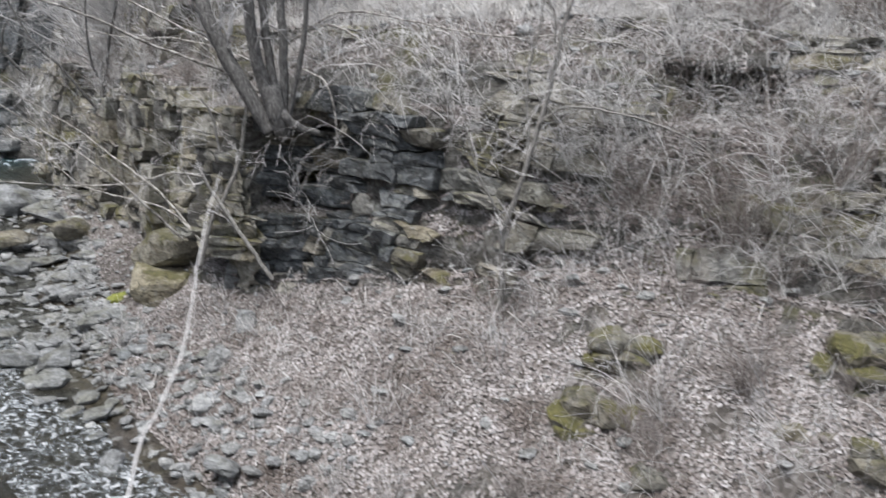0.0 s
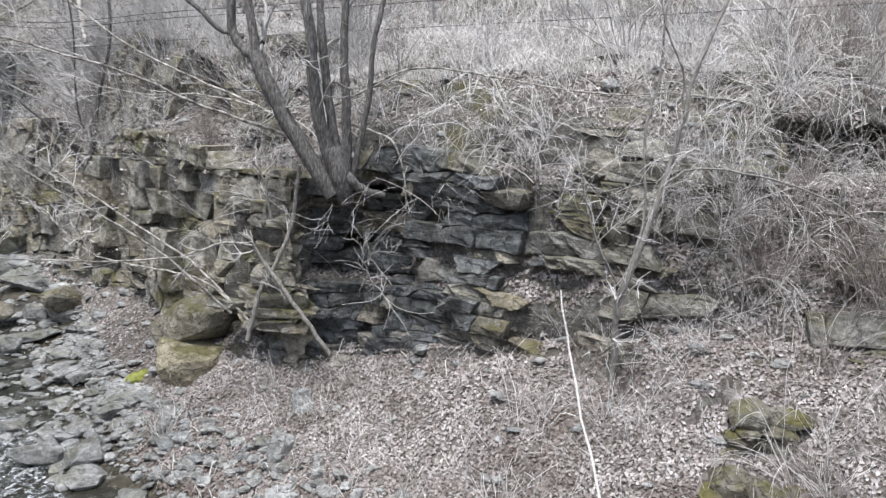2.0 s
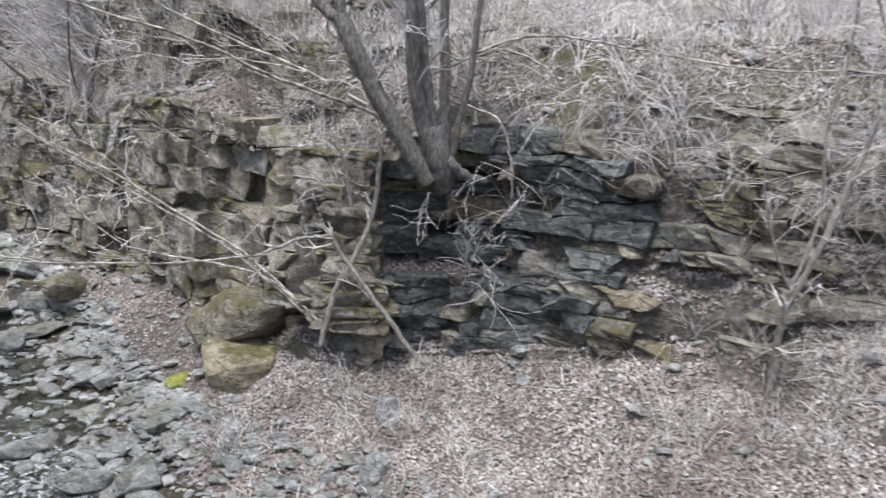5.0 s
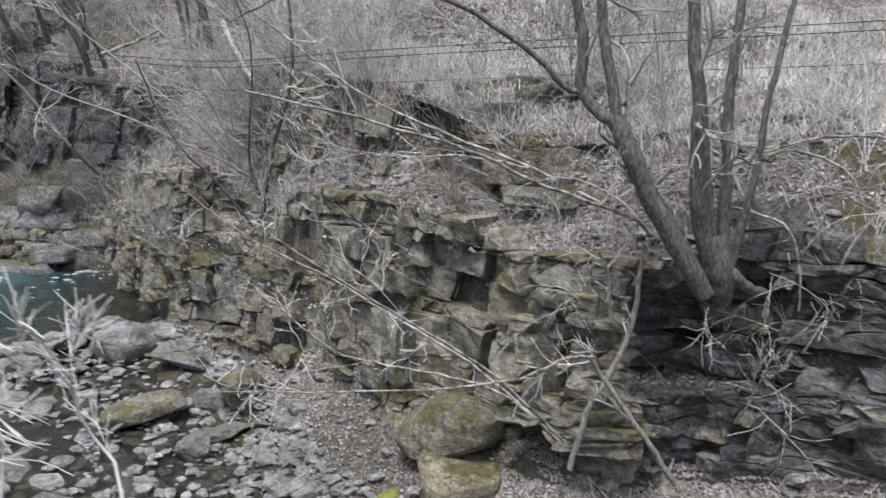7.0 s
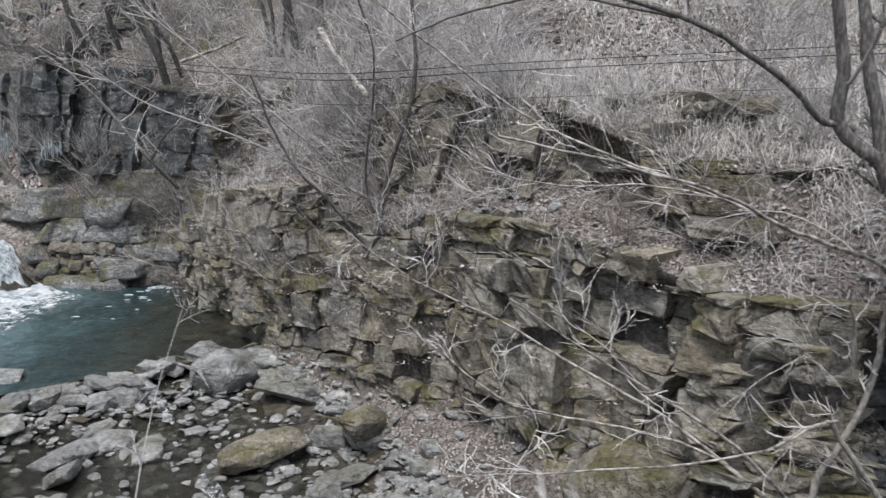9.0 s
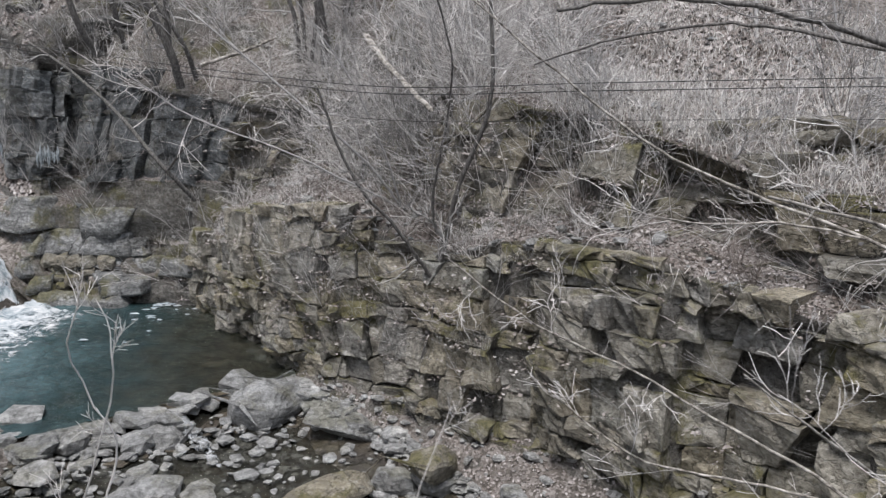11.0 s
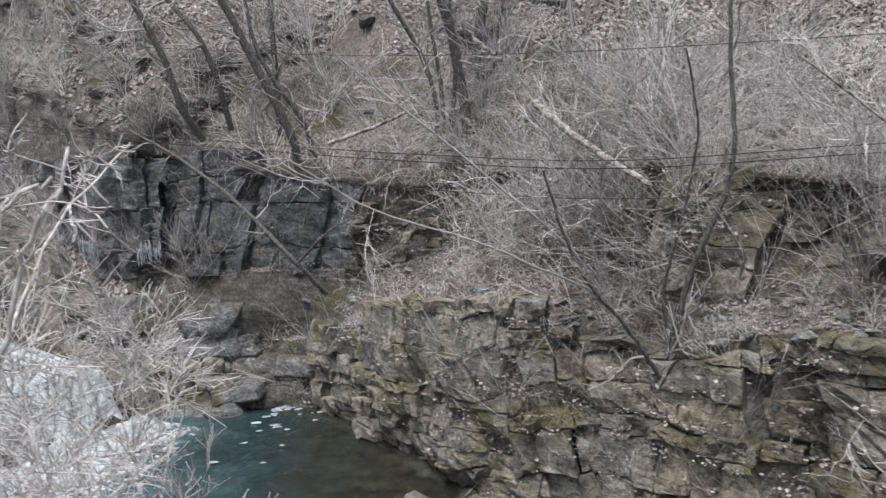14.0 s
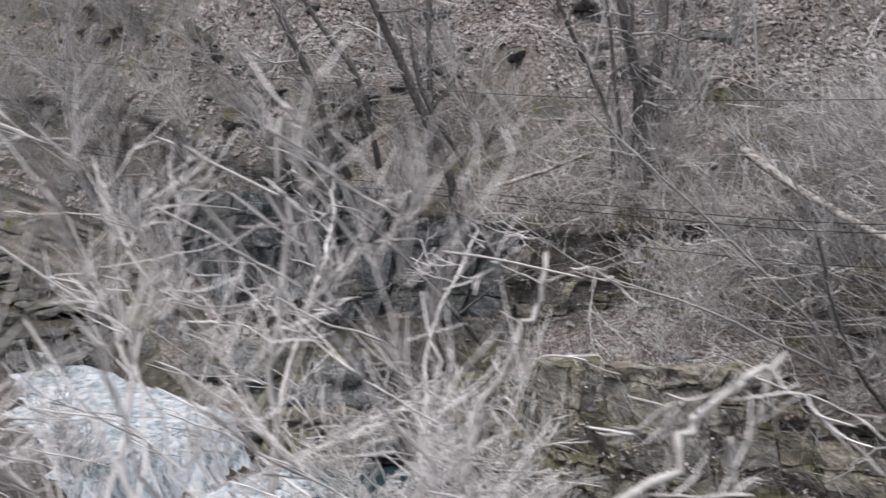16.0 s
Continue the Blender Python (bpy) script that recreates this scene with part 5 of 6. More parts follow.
plant("shrub", BROWN_BRUSH, (7.3, 8.3, 0.5, 2.4), 22, (0.35, 0.7), "low brown dead brush in the leaves", "shrub", "brown brush")
plant("weed_clump", WEEDS, (8.3, 9.0, 4.6, 10.4), 22, (0.3, 0.65), "thin dead stalks growing from cracks in the rock", "stalks", "rock face stalks", 0.5)
SPRAYS = [shrub_mesh("twig_spray", 340 + i, 4, 1.25, 0.4, 1, 6, PALE if i % 2 else TWIG, 0.006, 0.07, 0.0, 0.4, None, 0.002) for i in range(4)]
plant("twig_spray", SPRAYS, (8.2, 9.0, 4.8, 10.5), 62, (0.5, 1.1), "thin bare twigs growing out of the rock face", "twigs", "twigs on the rock", 0.6)
plant("twig_spray", SPRAYS, (9.1, 11.1, 5.0, 11.5), 60, (0.6, 1.3), "thin bare twigs on the rocky ledge", "twigs", "twigs on the rock", 0.35)
plant("twig_spray", SPRAYS, (8.3, 10.0, 0.8, 4.8), 36, (0.5, 1.0), "thin bare twigs hanging over the rock", "twigs", "twigs on the rock", 0.6)
plant("twig_spray", SPRAYS, (9.8, 11.0, 5.0, 9.0), 60, (0.9, 1.7), "long bare twigs in front of the upper rock band", "twigs", "twigs on the rock", 0.45)
plant("shrub", BROWN_BRUSH, (9.3, 10.2, 5.2, 8.0), 16, (0.4, 0.8), "brown dead brush on the leafy ledge", "shrub", "brown brush")
plant("bramble", CANES, (8.2, 10.0, 0.5, 2.8), 18, (0.5, 1.0), "pale bare bramble canes hanging over the bank", "bramble", "brambles on the cliff edge")
plant("twig_spray", SPRAYS, (7.4, 8.6, 0.5, 3.0), 50, (0.5, 1.0), "thin pale twigs standing in the leaves", "twigs", "twigs in the leaves", 0.6)
plant("shrub", BRUSH, (10.4, 12.6, 12.6, 13.9), 26, (0.9, 1.7), "bare grey shrub on the far slope upstream", "shrub", "upstream shrubs")
plant("thicket", GREY_THICKET, (10.6, 12.4, 12.6, 13.9), 6, (0.8, 1.3), "grey tangle of fine bare branches on the far slope", "shrub", "thickets")
ROOTLETS = [shrub_mesh("twig_spray", 380 + i, 2, 1.0, 0.5, 1, 4, PALE, 0.006, 0.2, -0.02, 0.8, None, 0.0025) for i in range(4)]
for i, at in enumerate(((-2.95, 13.9, 4.3), (-2.2, 13.9, 3.1), (-1.5, 14.0, 4.55), (-0.9, 13.7, 4.75))):
    s = plant_rng.uniform(0.8, 1.2)
    put_plant("twig_spray", ROOTLETS[i], Matrix.LocRotScale(Vector(at), Euler((0.7 if i == 1 else plant_rng.uniform(1.7, 2.7), plant_rng.normal(0, 0.5), plant_rng.normal(0, 0.6))), Vector((s, s, s))), "pale bare twigs hanging over the dark hollow", "twigs", "twigs over the hollow")
plant("sapling", SAPLINGS, (10.6, 12.6, 12.5, 13.9), 16, (0.8, 1.4), "slender bare sapling on the far slope upstream", "tree", "hillside saplings", 0.1)
plant("sapling", SAPLINGS, (12.0, 13.9, 1.0, 13.8), 60, (0.8, 1.6), "slender bare sapling on the hillside", "tree", "hillside saplings", 0.08)


# ---- trees and branches set one by one ----
def stem(T, pts, r0, r1, sides=7, per=5, wob=0.008, seed=0):
    rng = np.random.default_rng(seed)
    L = smooth_line(pts, per)
    L[1:-1] += rng.normal(0, wob, L[1:-1].shape)
    T.line(L, np.linspace(r0, r1, len(L)), sides)
    return L


def twigs_on(T, L, rng, count, length, radius, depth=1, kids=4, f0=0.25, spread=0.8, lift=0.02):
    for _ in range(count):
        i = rng.integers(int(len(L) * f0), len(L) - 1)
        d = (L[i + 1] - L[i])
        d = d / np.linalg.norm(d) + rng.normal(0, spread, 3)
        sprout(T, rng, L[i], d, length * rng.uniform(0.5, 1.3), radius, depth, 0.16, lift, kids, 3)


def tree(name, label, base, stems, mat, twig_mat, seed, twig_count=10, twig_len=0.9, category="tree"):
    """stems: (control places, root radius, tip radius); each is a part, and its fine branches another."""
    rng = np.random.default_rng(seed)
    root = new(name)
    root.location = base
    o = np.array(base)
    for k, (pts, r0, r1) in enumerate(stems):
        T, W = Tubes(), Tubes()
        L = stem(T, [tuple(np.array(p) - o) for p in pts], r0 * 0.88, r1, wob=0.02 if name == "shrub" else 0.008, seed=seed + k)
        part_ob = T.put("trunk" if r0 > 0.05 else "stem", mat, root)
        if twig_count and pts[-1][2] > pts[0][2]:
            twigs_on(W, L, rng, twig_count, twig_len, 0.0045 if category == "branch" else max(r1 * 0.6, 0.004), 2, 4)
            W.put("crown", twig_mat, part_ob)
    return tagged(root, label, category)


B = (-2.8, 13.95, 4.6)
tree("coppiced_tree", "many-stemmed bare grey tree leaning out from the cliff edge", B, [
    ([(-2.9, 13.95, 4.5), (-3.22, 14.0, 5.0), (-3.6, 14.05, 5.6), (-3.95, 14.08, 6.3), (-4.1, 14.2, 6.7)], 0.16, 0.12),
    ([(-4.08, 14.15, 6.6), (-4.45, 14.4, 6.97), (-4.5, 14.4, 7.7), (-4.65, 14.4, 8.5), (-4.8, 14.4, 10.5)], 0.1, 0.05),
    ([(-4.05, 14.15, 6.5), (-4.2, 14.3, 7.4), (-4.3, 14.5, 8.5), (-4.4, 14.6, 10.5)], 0.09, 0.05),
    ([(-2.85, 13.95, 4.8), (-3.1, 13.9, 5.6), (-3.2, 13.82, 6.3), (-3.24, 13.82, 6.95), (-3.35, 13.9, 8.2), (-3.5, 14.0, 10.5)], 0.14, 0.06),
    ([(-2.8, 14.0, 4.8), (-2.95, 14.05, 5.8), (-3.08, 14.1, 7.0), (-3.1, 14.4, 7.8), (-3.1, 14.6, 10.0)], 0.10, 0.045),
    ([(-2.7, 14.0, 4.8), (-2.7, 14.05, 5.9), (-2.74, 14.06, 6.8), (-2.65, 14.1, 8.2), (-2.5, 14.2, 10.3)], 0.10, 0.045),
    ([(-2.6, 14.0, 4.8), (-2.35, 14.0, 6.0), (-2.25, 14.0, 7.0), (-1.95, 14.1, 8.2), (-1.6, 14.2, 9.6)], 0.06, 0.03),
    ([(-4.3, 14.4, 6.95), (-4.7, 14.4, 7.05), (-5.1, 14.4, 7.45), (-5.97, 14.5, 8.0), (-6.85, 14.55, 8.3), (-7.9, 14.5, 8.5), (-8.92, 14.4, 8.53), (-9.8, 14.25, 8.4)], 0.05, 0.016),
    ([(-6.3, 14.52, 8.12), (-7.0, 15.2, 8.35), (-7.5, 15.9, 8.44), (-8.3, 16.7, 8.3), (-9.1, 17.3, 8.0)], 0.026, 0.01),
    ([(-2.88, 13.95, 5.25), (-2.8, 13.86, 4.9), (-2.75, 13.85, 4.65), (-2.7, 14.0, 4.4)], 0.2, 0.13),
    ([(-2.8, 13.9, 4.95), (-2.62, 13.8, 4.75), (-2.4, 13.85, 4.6), (-2.1, 14.0, 4.5)], 0.12, 0.05),
], BARK, TWIG, 71, 3, 1.1)
tree("leaning_tree", "thin crooked grey tree growing against the mossy pillar", (-3.45, 14.6, 2.0), [
    ([(-3.0, 14.3, 1.75), (-3.5, 14.3, 2.5), (-4.0, 14.4, 3.2), (-4.25, 14.4, 3.6)], 0.05, 0.03),
    ([(-4.4, 14.6, 1.9), (-4.2, 14.6, 2.7), (-3.95, 14.6, 3.15), (-3.62, 14.6, 3.95), (-3.5, 14.7, 4.9)], 0.05, 0.035),
    ([(-3.95, 14.5, 4.05), (-4.05, 14.4, 4.7), (-4.2, 14.3, 5.0)], 0.03, 0.015),
], GREYBARK, PALE, 72, 3, 0.5)
tree("sapling", "slim forked bare sapling growing from the leaf slope", (0.98, 11.3, 2.25), [
    ([(0.98, 11.3, 2.2), (0.96, 11.25, 2.9), (0.92, 11.15, 3.5)], 0.05, 0.045),
    ([(0.92, 11.15, 3.45), (1.11, 11.0, 4.15), (1.38, 10.85, 5.3), (1.48, 10.75, 6.0), (1.6, 10.7, 6.6), (1.9, 10.7, 7.4), (2.2, 10.7, 8.4)], 0.045, 0.018),
    ([(1.45, 10.75, 6.1), (1.4, 10.7, 6.5), (1.15, 10.7, 7.0), (0.95, 10.7, 7.8)], 0.018, 0.01),
    ([(0.93, 11.15, 3.6), (1.22, 11.2, 4.5), (1.16, 11.2, 5.6), (1.29, 11.2, 6.4), (1.33, 11.2, 7.3), (1.4, 11.2, 8.6)], 0.025, 0.012),
    ([(1.3, 10.85, 5.05), (1.6, 10.7, 5.3), (2.02, 10.6, 5.3), (2.87, 10.4, 5.12), (3.5, 10.3, 4.8), (3.9, 10.3, 4.3)], 0.02, 0.008),
    ([(0.93, 11.1, 3.7), (0.6, 11.0, 4.2), (0.42, 11.0, 4.7), (0.3, 11.0, 5.2)], 0.02, 0.008),
], GREYBARK, PALE, 73, 4, 0.6)
tree("ledge_tree", "forked bare tree rooted on a rock ledge above the pool", (-9.35, 22.5, 3.9), [
    ([(-9.3, 22.6, 3.6), (-9.3, 22.55, 4.2), (-9.2, 22.5, 4.9)], 0.09, 0.07),
    ([(-9.2, 22.5, 4.85), (-9.0, 22.4, 5.8), (-8.6, 22.1, 7.0), (-8.5, 22.0, 7.8), (-8.55, 22.0, 8.9), (-8.6, 22.0, 10.4)], 0.06, 0.03),
    ([(-9.45, 22.5, 4.0), (-9.8, 22.35, 4.5), (-10.3, 22.2, 5.2), (-10.85, 22.0, 5.8), (-11.3, 21.9, 6.7), (-11.6, 21.8, 7.6)], 0.045, 0.02),
    ([(-9.4, 22.45, 4.9), (-9.5, 22.3, 5.6), (-9.4, 22.0, 6.6), (-9.3, 21.6, 8.0), (-9.7, 21.2, 9.2)], 0.035, 0.015),
    ([(-9.35, 22.5, 3.9), (-9.5, 22.3, 3.2), (-9.7, 22.2, 2.5)], 0.03, 0.02),
    ([(-9.3, 22.5, 3.9), (-9.0, 22.2, 3.1), (-8.7, 22.0, 2.4)], 0.03, 0.015),
], BARK, TWIG, 74, 7, 0.9)
tree("tree_clump", "clump of bare grey trunks on the bank above the rock", (-11.6, 28.5, 8.3), [
    ([(-11.25, 28.6, 8.0), (-11.3, 28.5, 8.8), (-11.55, 28.3, 10.2), (-11.85, 28.1, 11.2), (-12.2, 28, 13)], 0.15, 0.09),
    ([(-11.9, 28.6, 8.1), (-11.95, 28.5, 8.9), (-12.25, 28.5, 9.9), (-13.0, 28.2, 11.2), (-13.6, 28, 12.6)], 0.07, 0.04),
    ([(-11.75, 28.6, 8.1), (-11.8, 28.5, 9.2), (-12.0, 28.4, 10.6), (-12.2, 28.4, 12.5)], 0.06, 0.03),
    ([(-11.6, 28.6, 8.1), (-11.45, 28.6, 9.4), (-11.5, 28.6, 11), (-11.5, 28.6, 13)], 0.06, 0.03),
], BARK, TWIG, 75, 7, 1.2)
tree("slope_tree", "two bare trunks behind the clump", (-10.5, 30, 9.4), [([(-10.6, 29.9, 9.2), (-10.6, 29.6, 10.5), (-10.45, 29.6, 11.5), (-10.4, 29.6, 13.5)], 0.16, 0.1), ([(-10.2, 30, 9.4), (-10.0, 29.8, 11), (-9.7, 29.8, 13)], 0.07, 0.04)], BARK, TWIG, 76, 6, 1.2)
tree("leaning_tree", "leaning bare trunks on the cliff top above the waterfall", (-15.6, 30.4, 7.6), [
    ([(-15.0, 30.2, 7.4), (-15.2, 29.9, 8.4), (-16.15, 29.7, 10.6), (-16.5, 29.6, 11.4), (-17.2, 29.5, 13)], 0.13, 0.07),
    ([(-15.4, 31.3, 8.2), (-15.4, 31.1, 9.6), (-15.4, 31.0, 10.8), (-15.35, 31, 13)], 0.10, 0.06),
    ([(-16.6, 31.6, 8.4), (-16.8, 31.2, 9.6), (-17.12, 31.0, 10.6), (-17.9, 31, 11.7), (-18.6, 31, 13)], 0.09, 0.05),
    ([(-17.3, 31.6, 8.2), (-17.64, 31.2, 8.9), (-18.03, 31.0, 10.3), (-18.6, 31.0, 11.6), (-19.2, 31, 13)], 0.11, 0.06),
    ([(-14.6, 30.4, 7.6), (-14.9, 30.0, 8.6), (-15.7, 29.8, 10.0), (-16.0, 29.8, 11.6)], 0.08, 0.04),
], BARK, TWIG, 77, 7, 1.1)
tree("leaning_branch", "dark bare tree leaning out over the pool", (-15.4, 28.8, 5.2), [
    ([(-14.6, 28.9, 4.6), (-15.4, 28.6, 5.6), (-16.58, 29.4, 6.9), (-17.9, 30.4, 7.9), (-18.9, 31, 8.5)], 0.07, 0.03),
    ([(-15.2, 28.6, 5.4), (-14.5, 27.6, 6.2), (-13.9, 27.2, 6.5), (-13.2, 27.0, 6.65)], 0.035, 0.012),
], BARK, TWIG, 78, 6, 0.8)
tree("leaning_tree", "wide bare grey-white tree spreading from the rock edge", (-9.9, 23.9, 5.4), [
    ([(-9.9, 23.9, 5.2), (-10.6, 23.5, 6.1), (-11.8, 23.2, 7.2), (-13.2, 23.0, 8.4), (-14.4, 22.8, 9.4)], 0.035, 0.012),
    ([(-9.9, 23.9, 5.2), (-10.9, 23.7, 5.7), (-12.3, 23.6, 6.4), (-13.9, 23.6, 7.0), (-15.2, 23.6, 7.9)], 0.03, 0.010),
    ([(-9.9, 23.9, 5.2), (-10.3, 23.5, 6.4), (-11.0, 23.0, 7.8), (-12.0, 22.7, 9.2)], 0.03, 0.010),
], TWIG, PALE, 83, 9, 1.0)
tree("fallen_branch", "long pale leaning sapling fallen across the rocks", (-3.2, 16.0, 5.0), [
    ([(-2.9, 15.9, 5.0), (-4.45, 17.1, 5.8), (-6.09, 17.9, 6.45), (-7.29, 18.2, 7.05), (-8.66, 18.5, 8.1), (-9.6, 18.8, 8.9)], 0.034, 0.012),
    ([(-4.45, 17.1, 5.8), (-5.6, 17.3, 6.0), (-6.8, 17.4, 6.0), (-8.2, 17.3, 6.3)], 0.022, 0.008),
], DEADWOOD, PALE, 79, 7, 0.8, "branch")
tree("fallen_branch", "pale bare branches spreading from the foot of the rock", (-4.6, 15.1, 2.2), [
    ([(-4.4, 15.0, 2.1), (-5.6, 16.0, 3.0), (-6.7, 16.6, 3.56), (-7.65, 17.0, 4.1), (-8.94, 17.4, 4.7), (-10.07, 17.6, 5.55)], 0.03, 0.008),
    ([(-4.5, 15.1, 2.2), (-5.3, 15.6, 2.7), (-6.3, 16.4, 2.75), (-7.5, 16.8, 2.92), (-8.3, 17.2, 3.43), (-8.96, 17.4, 3.93)], 0.028, 0.008),
], DEADWOOD, PALE, 80, 6, 0.7, "branch")
tree("leaning_sapling", "long pale sapling leaning out over the creek", (-3.4, 14.8, 5.1), [
    ([(-3.3, 14.85, 5.1), (-3.71, 14.7, 5.4), (-4.92, 14.3, 5.85), (-6.0, 13.9, 6.35), (-7.0, 13.6, 6.65), (-8.4, 13.2, 7.0)], 0.035, 0.012),
    ([(-4.2, 14.3, 3.6), (-4.65, 14.0, 3.72), (-5.53, 13.8, 3.5), (-7.27, 13.6, 3.52), (-8.8, 13.3, 3.7)], 0.025, 0.008),
    ([(-4.6, 14.2, 2.5), (-5.57, 14.0, 3.5), (-6.42, 14.0, 4.1), (-7.24, 13.8, 4.68), (-8.2, 13.6, 5.4)], 0.028, 0.008),
], DEADWOOD, PALE, 81, 5, 0.8, "branch")
tree("hanging_branch", "pale bare branch hanging down from the tree", (-2.5, 14.0, 5.0), [
    ([(-2.9, 14.6, 5.9), (-2.0, 14.0, 6.3), (-1.4, 13.7, 6.1), (-1.2, 13.5, 5.6), (-1.1, 13.5, 5.0)], 0.025, 0.008),
    ([(-2.6, 14.4, 5.6), (-2.0, 13.9, 5.4), (-1.8, 13.8, 4.9), (-1.75, 13.8, 4.3)], 0.025, 0.01),
    ([(-2.5, 13.7, 2.9), (-2.35, 13.5, 3.5), (-2.2, 13.5, 3.9)], 0.012, 0.006),
    ([(-2.7, 14.6, 6.0), (-1.7, 13.6, 6.5), (-0.6, 12.9, 6.4), (0.6, 12.0, 6.2), (1.8, 11.4, 6.2), (3.0, 10.9, 6.0)], 0.02, 0.007),
], DEADWOOD, TWIG, 82, 6, 0.6, "branch")


def log(name, label, pts, r0, r1, mat, seed, stubs=2):
    rng = np.random.default_rng(seed)
    root = new(name)
    root.location = pts[0]
    T = Tubes()
    L = stem(T, [tuple(np.array(p) - np.array(pts[0])) for p in pts], r0, r1, 9, 6, 0.012, seed)
    # closed, splintered ends
    for end, r, s in ((L[0], r0, -1), (L[-1], r1, 1)):
        d = (L[-1] - L[0]) / np.linalg.norm(L[-1] - L[0]) * s
        T.line([end, end + d * r * 1.4], [r, 0.004], 9)
    T.put("trunk", mat, root)
    for _ in range(stubs):
        i = rng.integers(2, len(L) - 2)
        W = Tubes()
        sprout(W, rng, L[i], rng.normal(0, 1, 3) + np.array([0, 0, 0.6]), 0.5, r1 * 0.5, 1, 0.15, 0.0, 3)
        W.put("branch_stub", mat, root)
    return tagged(root, label, "log")


log("fallen_log", "weathered pale fallen log lying on the bank", [(-10.45, 25.9, 8.65), (-9.95, 24.5, 7.84), (-9.45, 23.0, 7.2)], 0.085, 0.05, DEADWOOD, 91)
log("fallen_log", "pale broken log on the wooded slope", [(-10.85, 29.15, 10.2), (-10.7, 28.85, 9.98), (-10.55, 28.6, 9.8)], 0.055, 0.045, DEADWOOD, 92, 1)
log("fallen_branch", "pale crooked branch on the cliff top", [(-14.3, 29.0, 8.0), (-13.5, 28.7, 8.25), (-13.1, 28.6, 8.4), (-12.5, 28.3, 8.65)], 0.05, 0.03, DEADWOOD, 93, 3)


# ---- cables along the top of the bank ----
def cable(pts, r=0.009):
    T = Tubes()
    L = smooth_line(pts, 12)
    T.line(L, np.full(len(L), r), 5)
    tagged(T.put("cable", WIRE), "thin black cable strung along the bank", "cable", "cables")


CABLE = [(6, 11.5, 8.2), (-1.8, 17.7, 7.98), (-6.8, 20.6, 7.78), (-10.0, 22.8, 7.62), (-12.6, 24.6, 7.78), (-15.6, 27.0, 8.08), (-22.4, 30.4, 8.95), (-34, 40, 11)]
cable(CABLE)
cable([(x, y + 0.05, z - 0.13) for x, y, z in CABLE])
cable([(x, y + 0.05, z - 0.62) for x, y, z in CABLE], 0.006)
cable([(6, 11.6, 9.4), (-1.8, 17.8, 9.3), (-6.8, 20.7, 9.28), (-10.0, 22.9, 9.35), (-12.6, 24.7, 9.5), (-15.6, 27.1, 9.85), (-22.4, 30.5, 10.75), (-34, 40, 12.8)], 0.006)

# ---- frozen seep on the back wall ----
SEEP = plain("seep_ice", [(0.3, (0.13, 0.15, 0.16)), (0.6, (0.42, 0.46, 0.48))], 9.0, 0.45, False, 0.5, (3, 3, 0.7))
for at, w, h, seed in (((-20.38, 32.07, 5.62), 0.42, 0.8, 1), ((-18.87, 31.72, 5.43), 0.55, 0.7, 2)):
    rng = np.random.default_rng(seed)
    root = new("frozen_seep")
    root.matrix_world = pose(*at, 4, 0, 10)
    for i in range(16):
        T = Tubes()
        x = (i / 15 - 0.5 + rng.normal(0, 0.03)) * w
        top, bot = h * rng.uniform(0.15, 0.5), -h * rng.uniform(0.0, 0.55)
        L = np.array([(x + rng.normal(0, 0.012), rng.uniform(-0.02, 0.02), top + (bot - top) * f) for f in np.linspace(0, 1, 7)])
        T.line(L, np.array([0.006, 0.02, 0.03, 0.034, 0.028, 0.018, 0.004]) * rng.uniform(0.6, 1.2), 6)
        T.put("icicle", SEEP, root)
    tagged(root, "pale frozen seep hanging on the dark wall", "ice")


# ---- shrubs on the near bank ----
def near_shrub(label, base, tops, seed, mat, r=0.014, twigs=14, length=0.6, thin=0.0022, bow=0.14):
    rng = np.random.default_rng(seed)
    root = new("shrub")
    root.location = base
    o = np.array(base)
    for tp in tops:
        T, W = Tubes(), Tubes()
        tp = np.array(tp)
        foot = np.array((*rng.normal(0, 1.2 * max(0.0, bow - 0.14), 2), 0.0))
        mid = (o + tp) / 2 + rng.normal(0, 1.4 * bow, 3)
        low = (tp - o) * 0.25 + rng.normal(0, bow, 3)
        L = stem(T, [tuple(q - o) for q in (o + foot, o + foot + low, mid, tp - (tp - o) * 0.22 + rng.normal(0, 0.7 * bow, 3), tp)], r, r * 0.3, 5, 4, 0.014, seed)
        st = T.put("stem", mat, root)
        if twigs:
            for _ in range(twigs):
                i = rng.integers(int(len(L) * 0.2), len(L) - 1)
                d = L[i + 1] - L[i]
                d = d / np.linalg.norm(d) + rng.normal(0, 0.6, 3)
                sprout(W, rng, L[i], d, length * rng.uniform(0.5, 1.3), r * 0.21, 2, 0.065 + 0.25 * max(0.0, bow - 0.14), 0.01, 5, 4, 0.55, 0.62, thin)
            W.put("crown", mat, st)
    return tagged(root, label, "shrub")


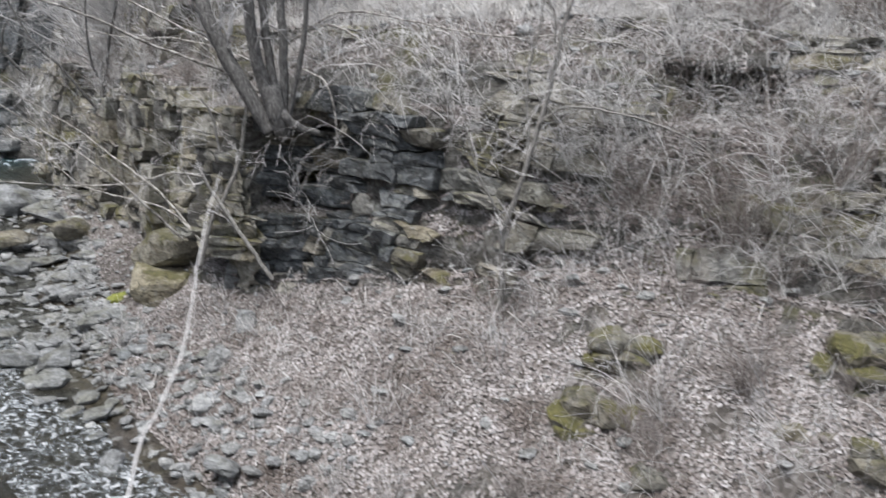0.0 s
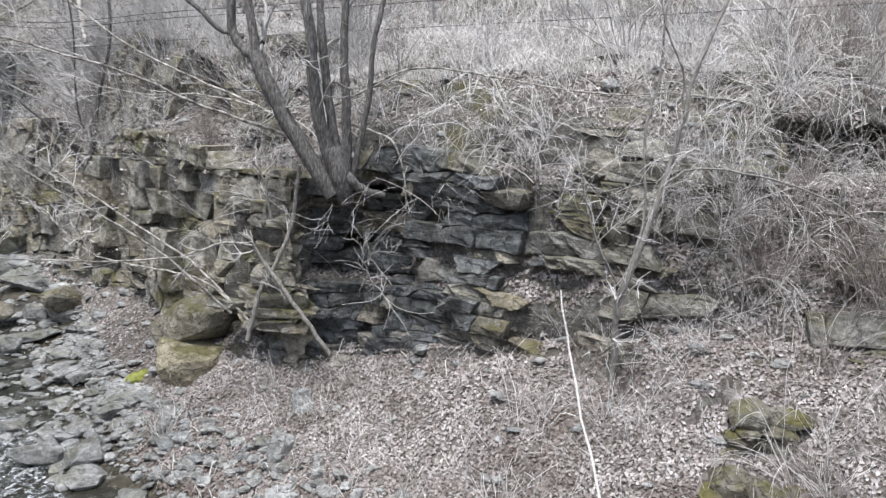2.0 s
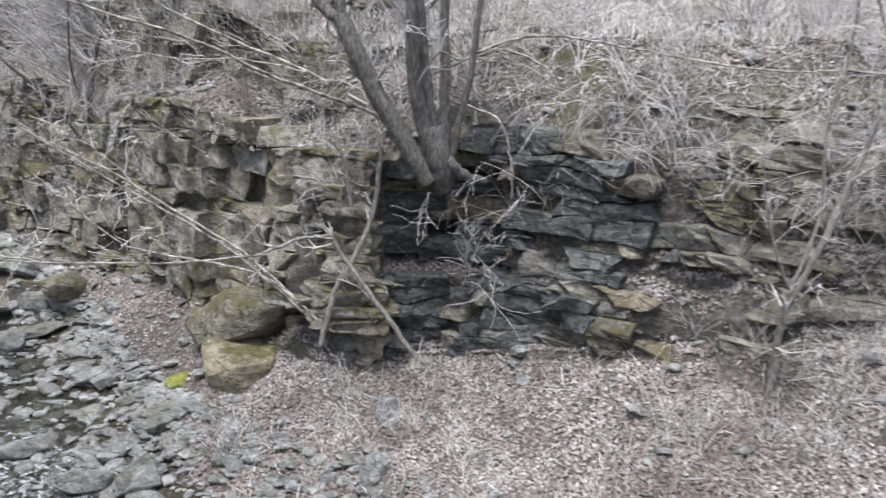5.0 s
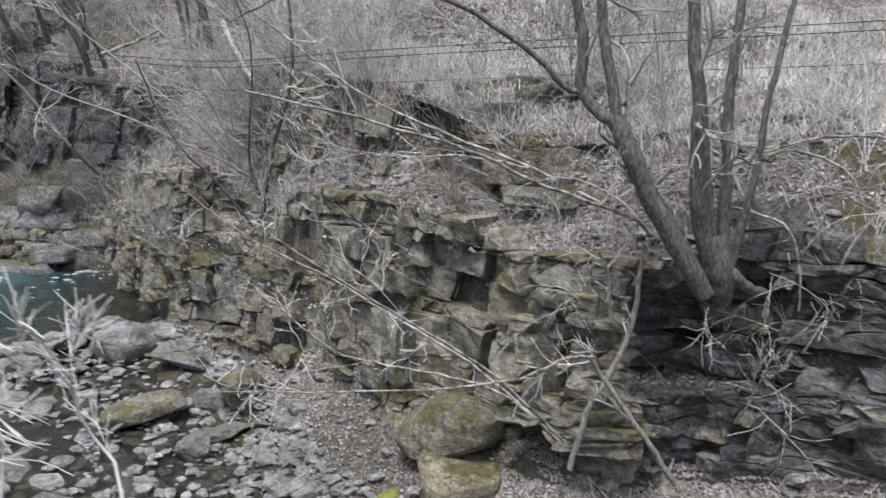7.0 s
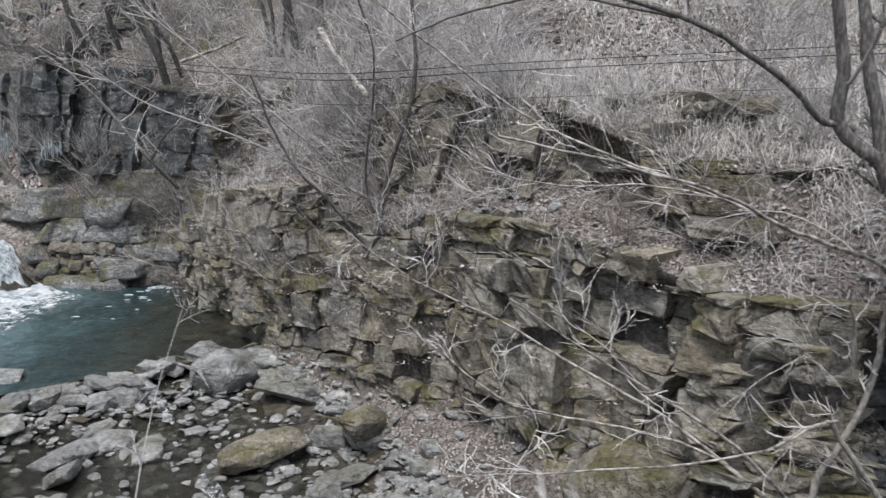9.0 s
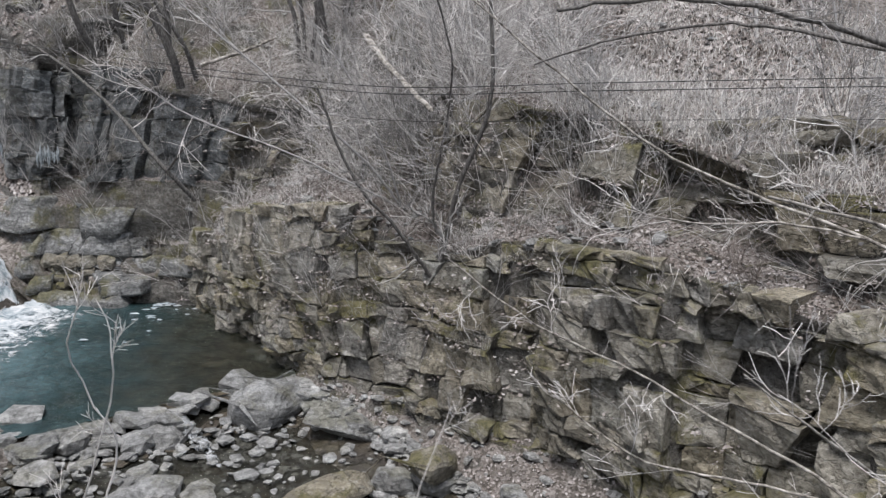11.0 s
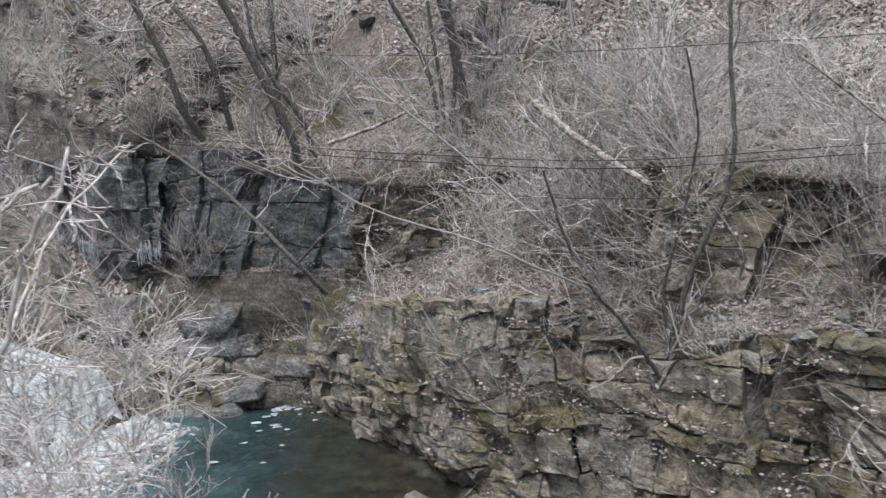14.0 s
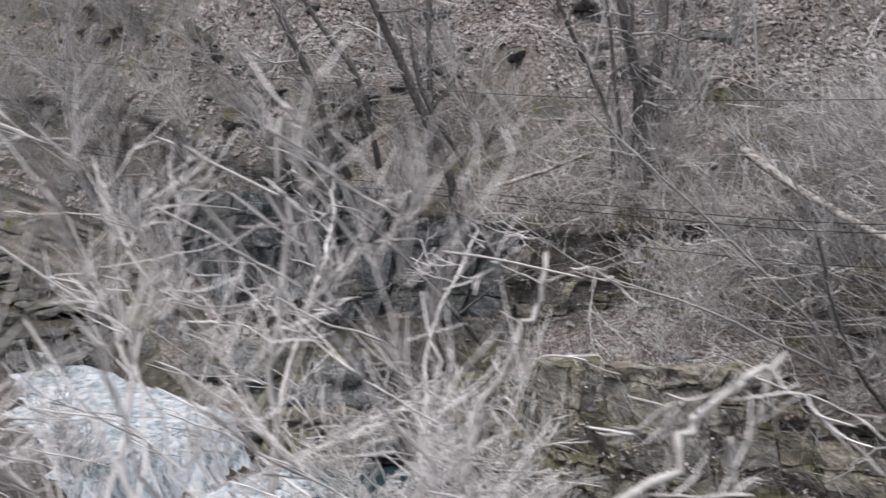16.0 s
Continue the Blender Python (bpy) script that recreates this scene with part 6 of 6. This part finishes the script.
near_shrub("single bare pale stem rising from the near bank", (-1.5, 3.3, 3.4), [(-1.41, 5.19, 5.17)], 401, PALE, 0.009, 0, bow=0.03)
near_shrub("bare pale shrub on the near bank by the path", (-9.0, 8.0, 4.3), [(-9.1, 7.55, 6.15), (-8.95, 7.65, 6.05), (-9.3, 7.9, 6.1), (-8.7, 8.1, 5.95), (-9.2, 8.3, 5.9)], 402, PALE, 0.014, 7, 0.45, 0.003, 0.22)
bush_rng = np.random.default_rng(410)
bush_base = drop(-17.2, 14.4)[0]
BUSH_TOPS = [(-15.8 - 3.2 * f + bush_rng.normal(0, 0.12), bush_rng.uniform(13.7, 15.8), 7.55 + 1.2 * f + bush_rng.normal(0, 0.25)) for f in np.linspace(0.42, 1, 15)]
near_shrub("big tangled pale shrub on the near bank", (bush_base.x, bush_base.y, bush_base.z - 0.05), BUSH_TOPS, 403, PALE, 0.012, 10, 0.62, 0.0024, 0.27)
near_shrub("bare pale stem on the near bank above the creek", (-13.4, 13.5, 3.75), [(-13.34, 12.97, 6.55), (-13.22, 12.92, 6.42)], 404, PALE, 0.012, 2, 0.3)
low_base = drop(-16.8, 17.1)[0]
LOW_TOPS = [(bush_rng.uniform(-18.0, -16.0), bush_rng.uniform(16.3, 17.9), bush_rng.uniform(6.2, 7.25)) for _ in range(14)]
near_shrub("dense pale shrub lower on the near bank above the fall", (low_base.x, low_base.y, low_base.z - 0.05), LOW_TOPS, 408, PALE, 0.011, 13, 0.55, 0.0032, 0.24)
twig_base = drop(-12.4, 11.7)[0]
near_shrub("thin pale twig leaning out from the near bank", (twig_base.x, twig_base.y, twig_base.z - 0.05), [(-11.0, 12.3, 5.82)], 407, PALE, 0.008, 3, 0.25)

BRANCH = plain("pale_branch", [(0.3, (0.22, 0.205, 0.19)), (0.5, (0.52, 0.50, 0.475)), (0.7, (0.80, 0.78, 0.75))], 14.0, 0.9, False, 0.8, (1, 1, 0.5))
tree("shrub", "thick pale crooked branches rising over the near bank", (-17.6, 15.4, 5.2), [
    ([(-17.6, 15.4, 5.1), (-17.25, 15.9, 6.4), (-16.95, 16.1, 7.3), (-16.72, 16.07, 7.86), (-16.59, 16.12, 8.05), (-16.49, 16.18, 8.37)], 0.026, 0.012),
    ([(-17.5, 15.3, 5.2), (-17.3, 14.9, 6.4), (-16.95, 14.55, 7.5), (-16.61, 14.5, 7.95), (-16.4, 14.6, 8.07), (-16.2, 14.62, 8.2)], 0.022, 0.009),
    ([(-17.7, 15.5, 5.2), (-17.9, 16.4, 6.7), (-17.84, 16.7, 7.56), (-17.62, 17.2, 8.09), (-17.54, 17.7, 8.45), (-17.5, 17.8, 8.8)], 0.022, 0.009),
    ([(-17.6, 15.4, 5.2), (-17.8, 15.4, 7.2), (-17.72, 15.4, 8.4), (-17.68, 15.39, 8.95)], 0.016, 0.008),
    ([(-17.6, 15.4, 5.2), (-17.2, 16.3, 6.8), (-16.95, 17.3, 7.7), (-16.54, 18.0, 8.25)], 0.022, 0.009),
], BRANCH, PALE, 405, 4, 0.4, "shrub")

near_base = drop(-16.7, 14.1)[0]
near_shrub("fine-twigged pale shrub low on the near bank", (near_base.x, near_base.y, near_base.z - 0.05), [(-16.3, 14.3, 6.8), (-16.4, 13.7, 6.9), (-16.6, 14.5, 7.1), (-17.0, 13.9, 7.2), (-17.5, 14.4, 7.1), (-18.0, 14.1, 7.3), (-16.5, 14.6, 6.5)], 406, PALE, 0.009, 10, 0.45, 0.0022, 0.2)
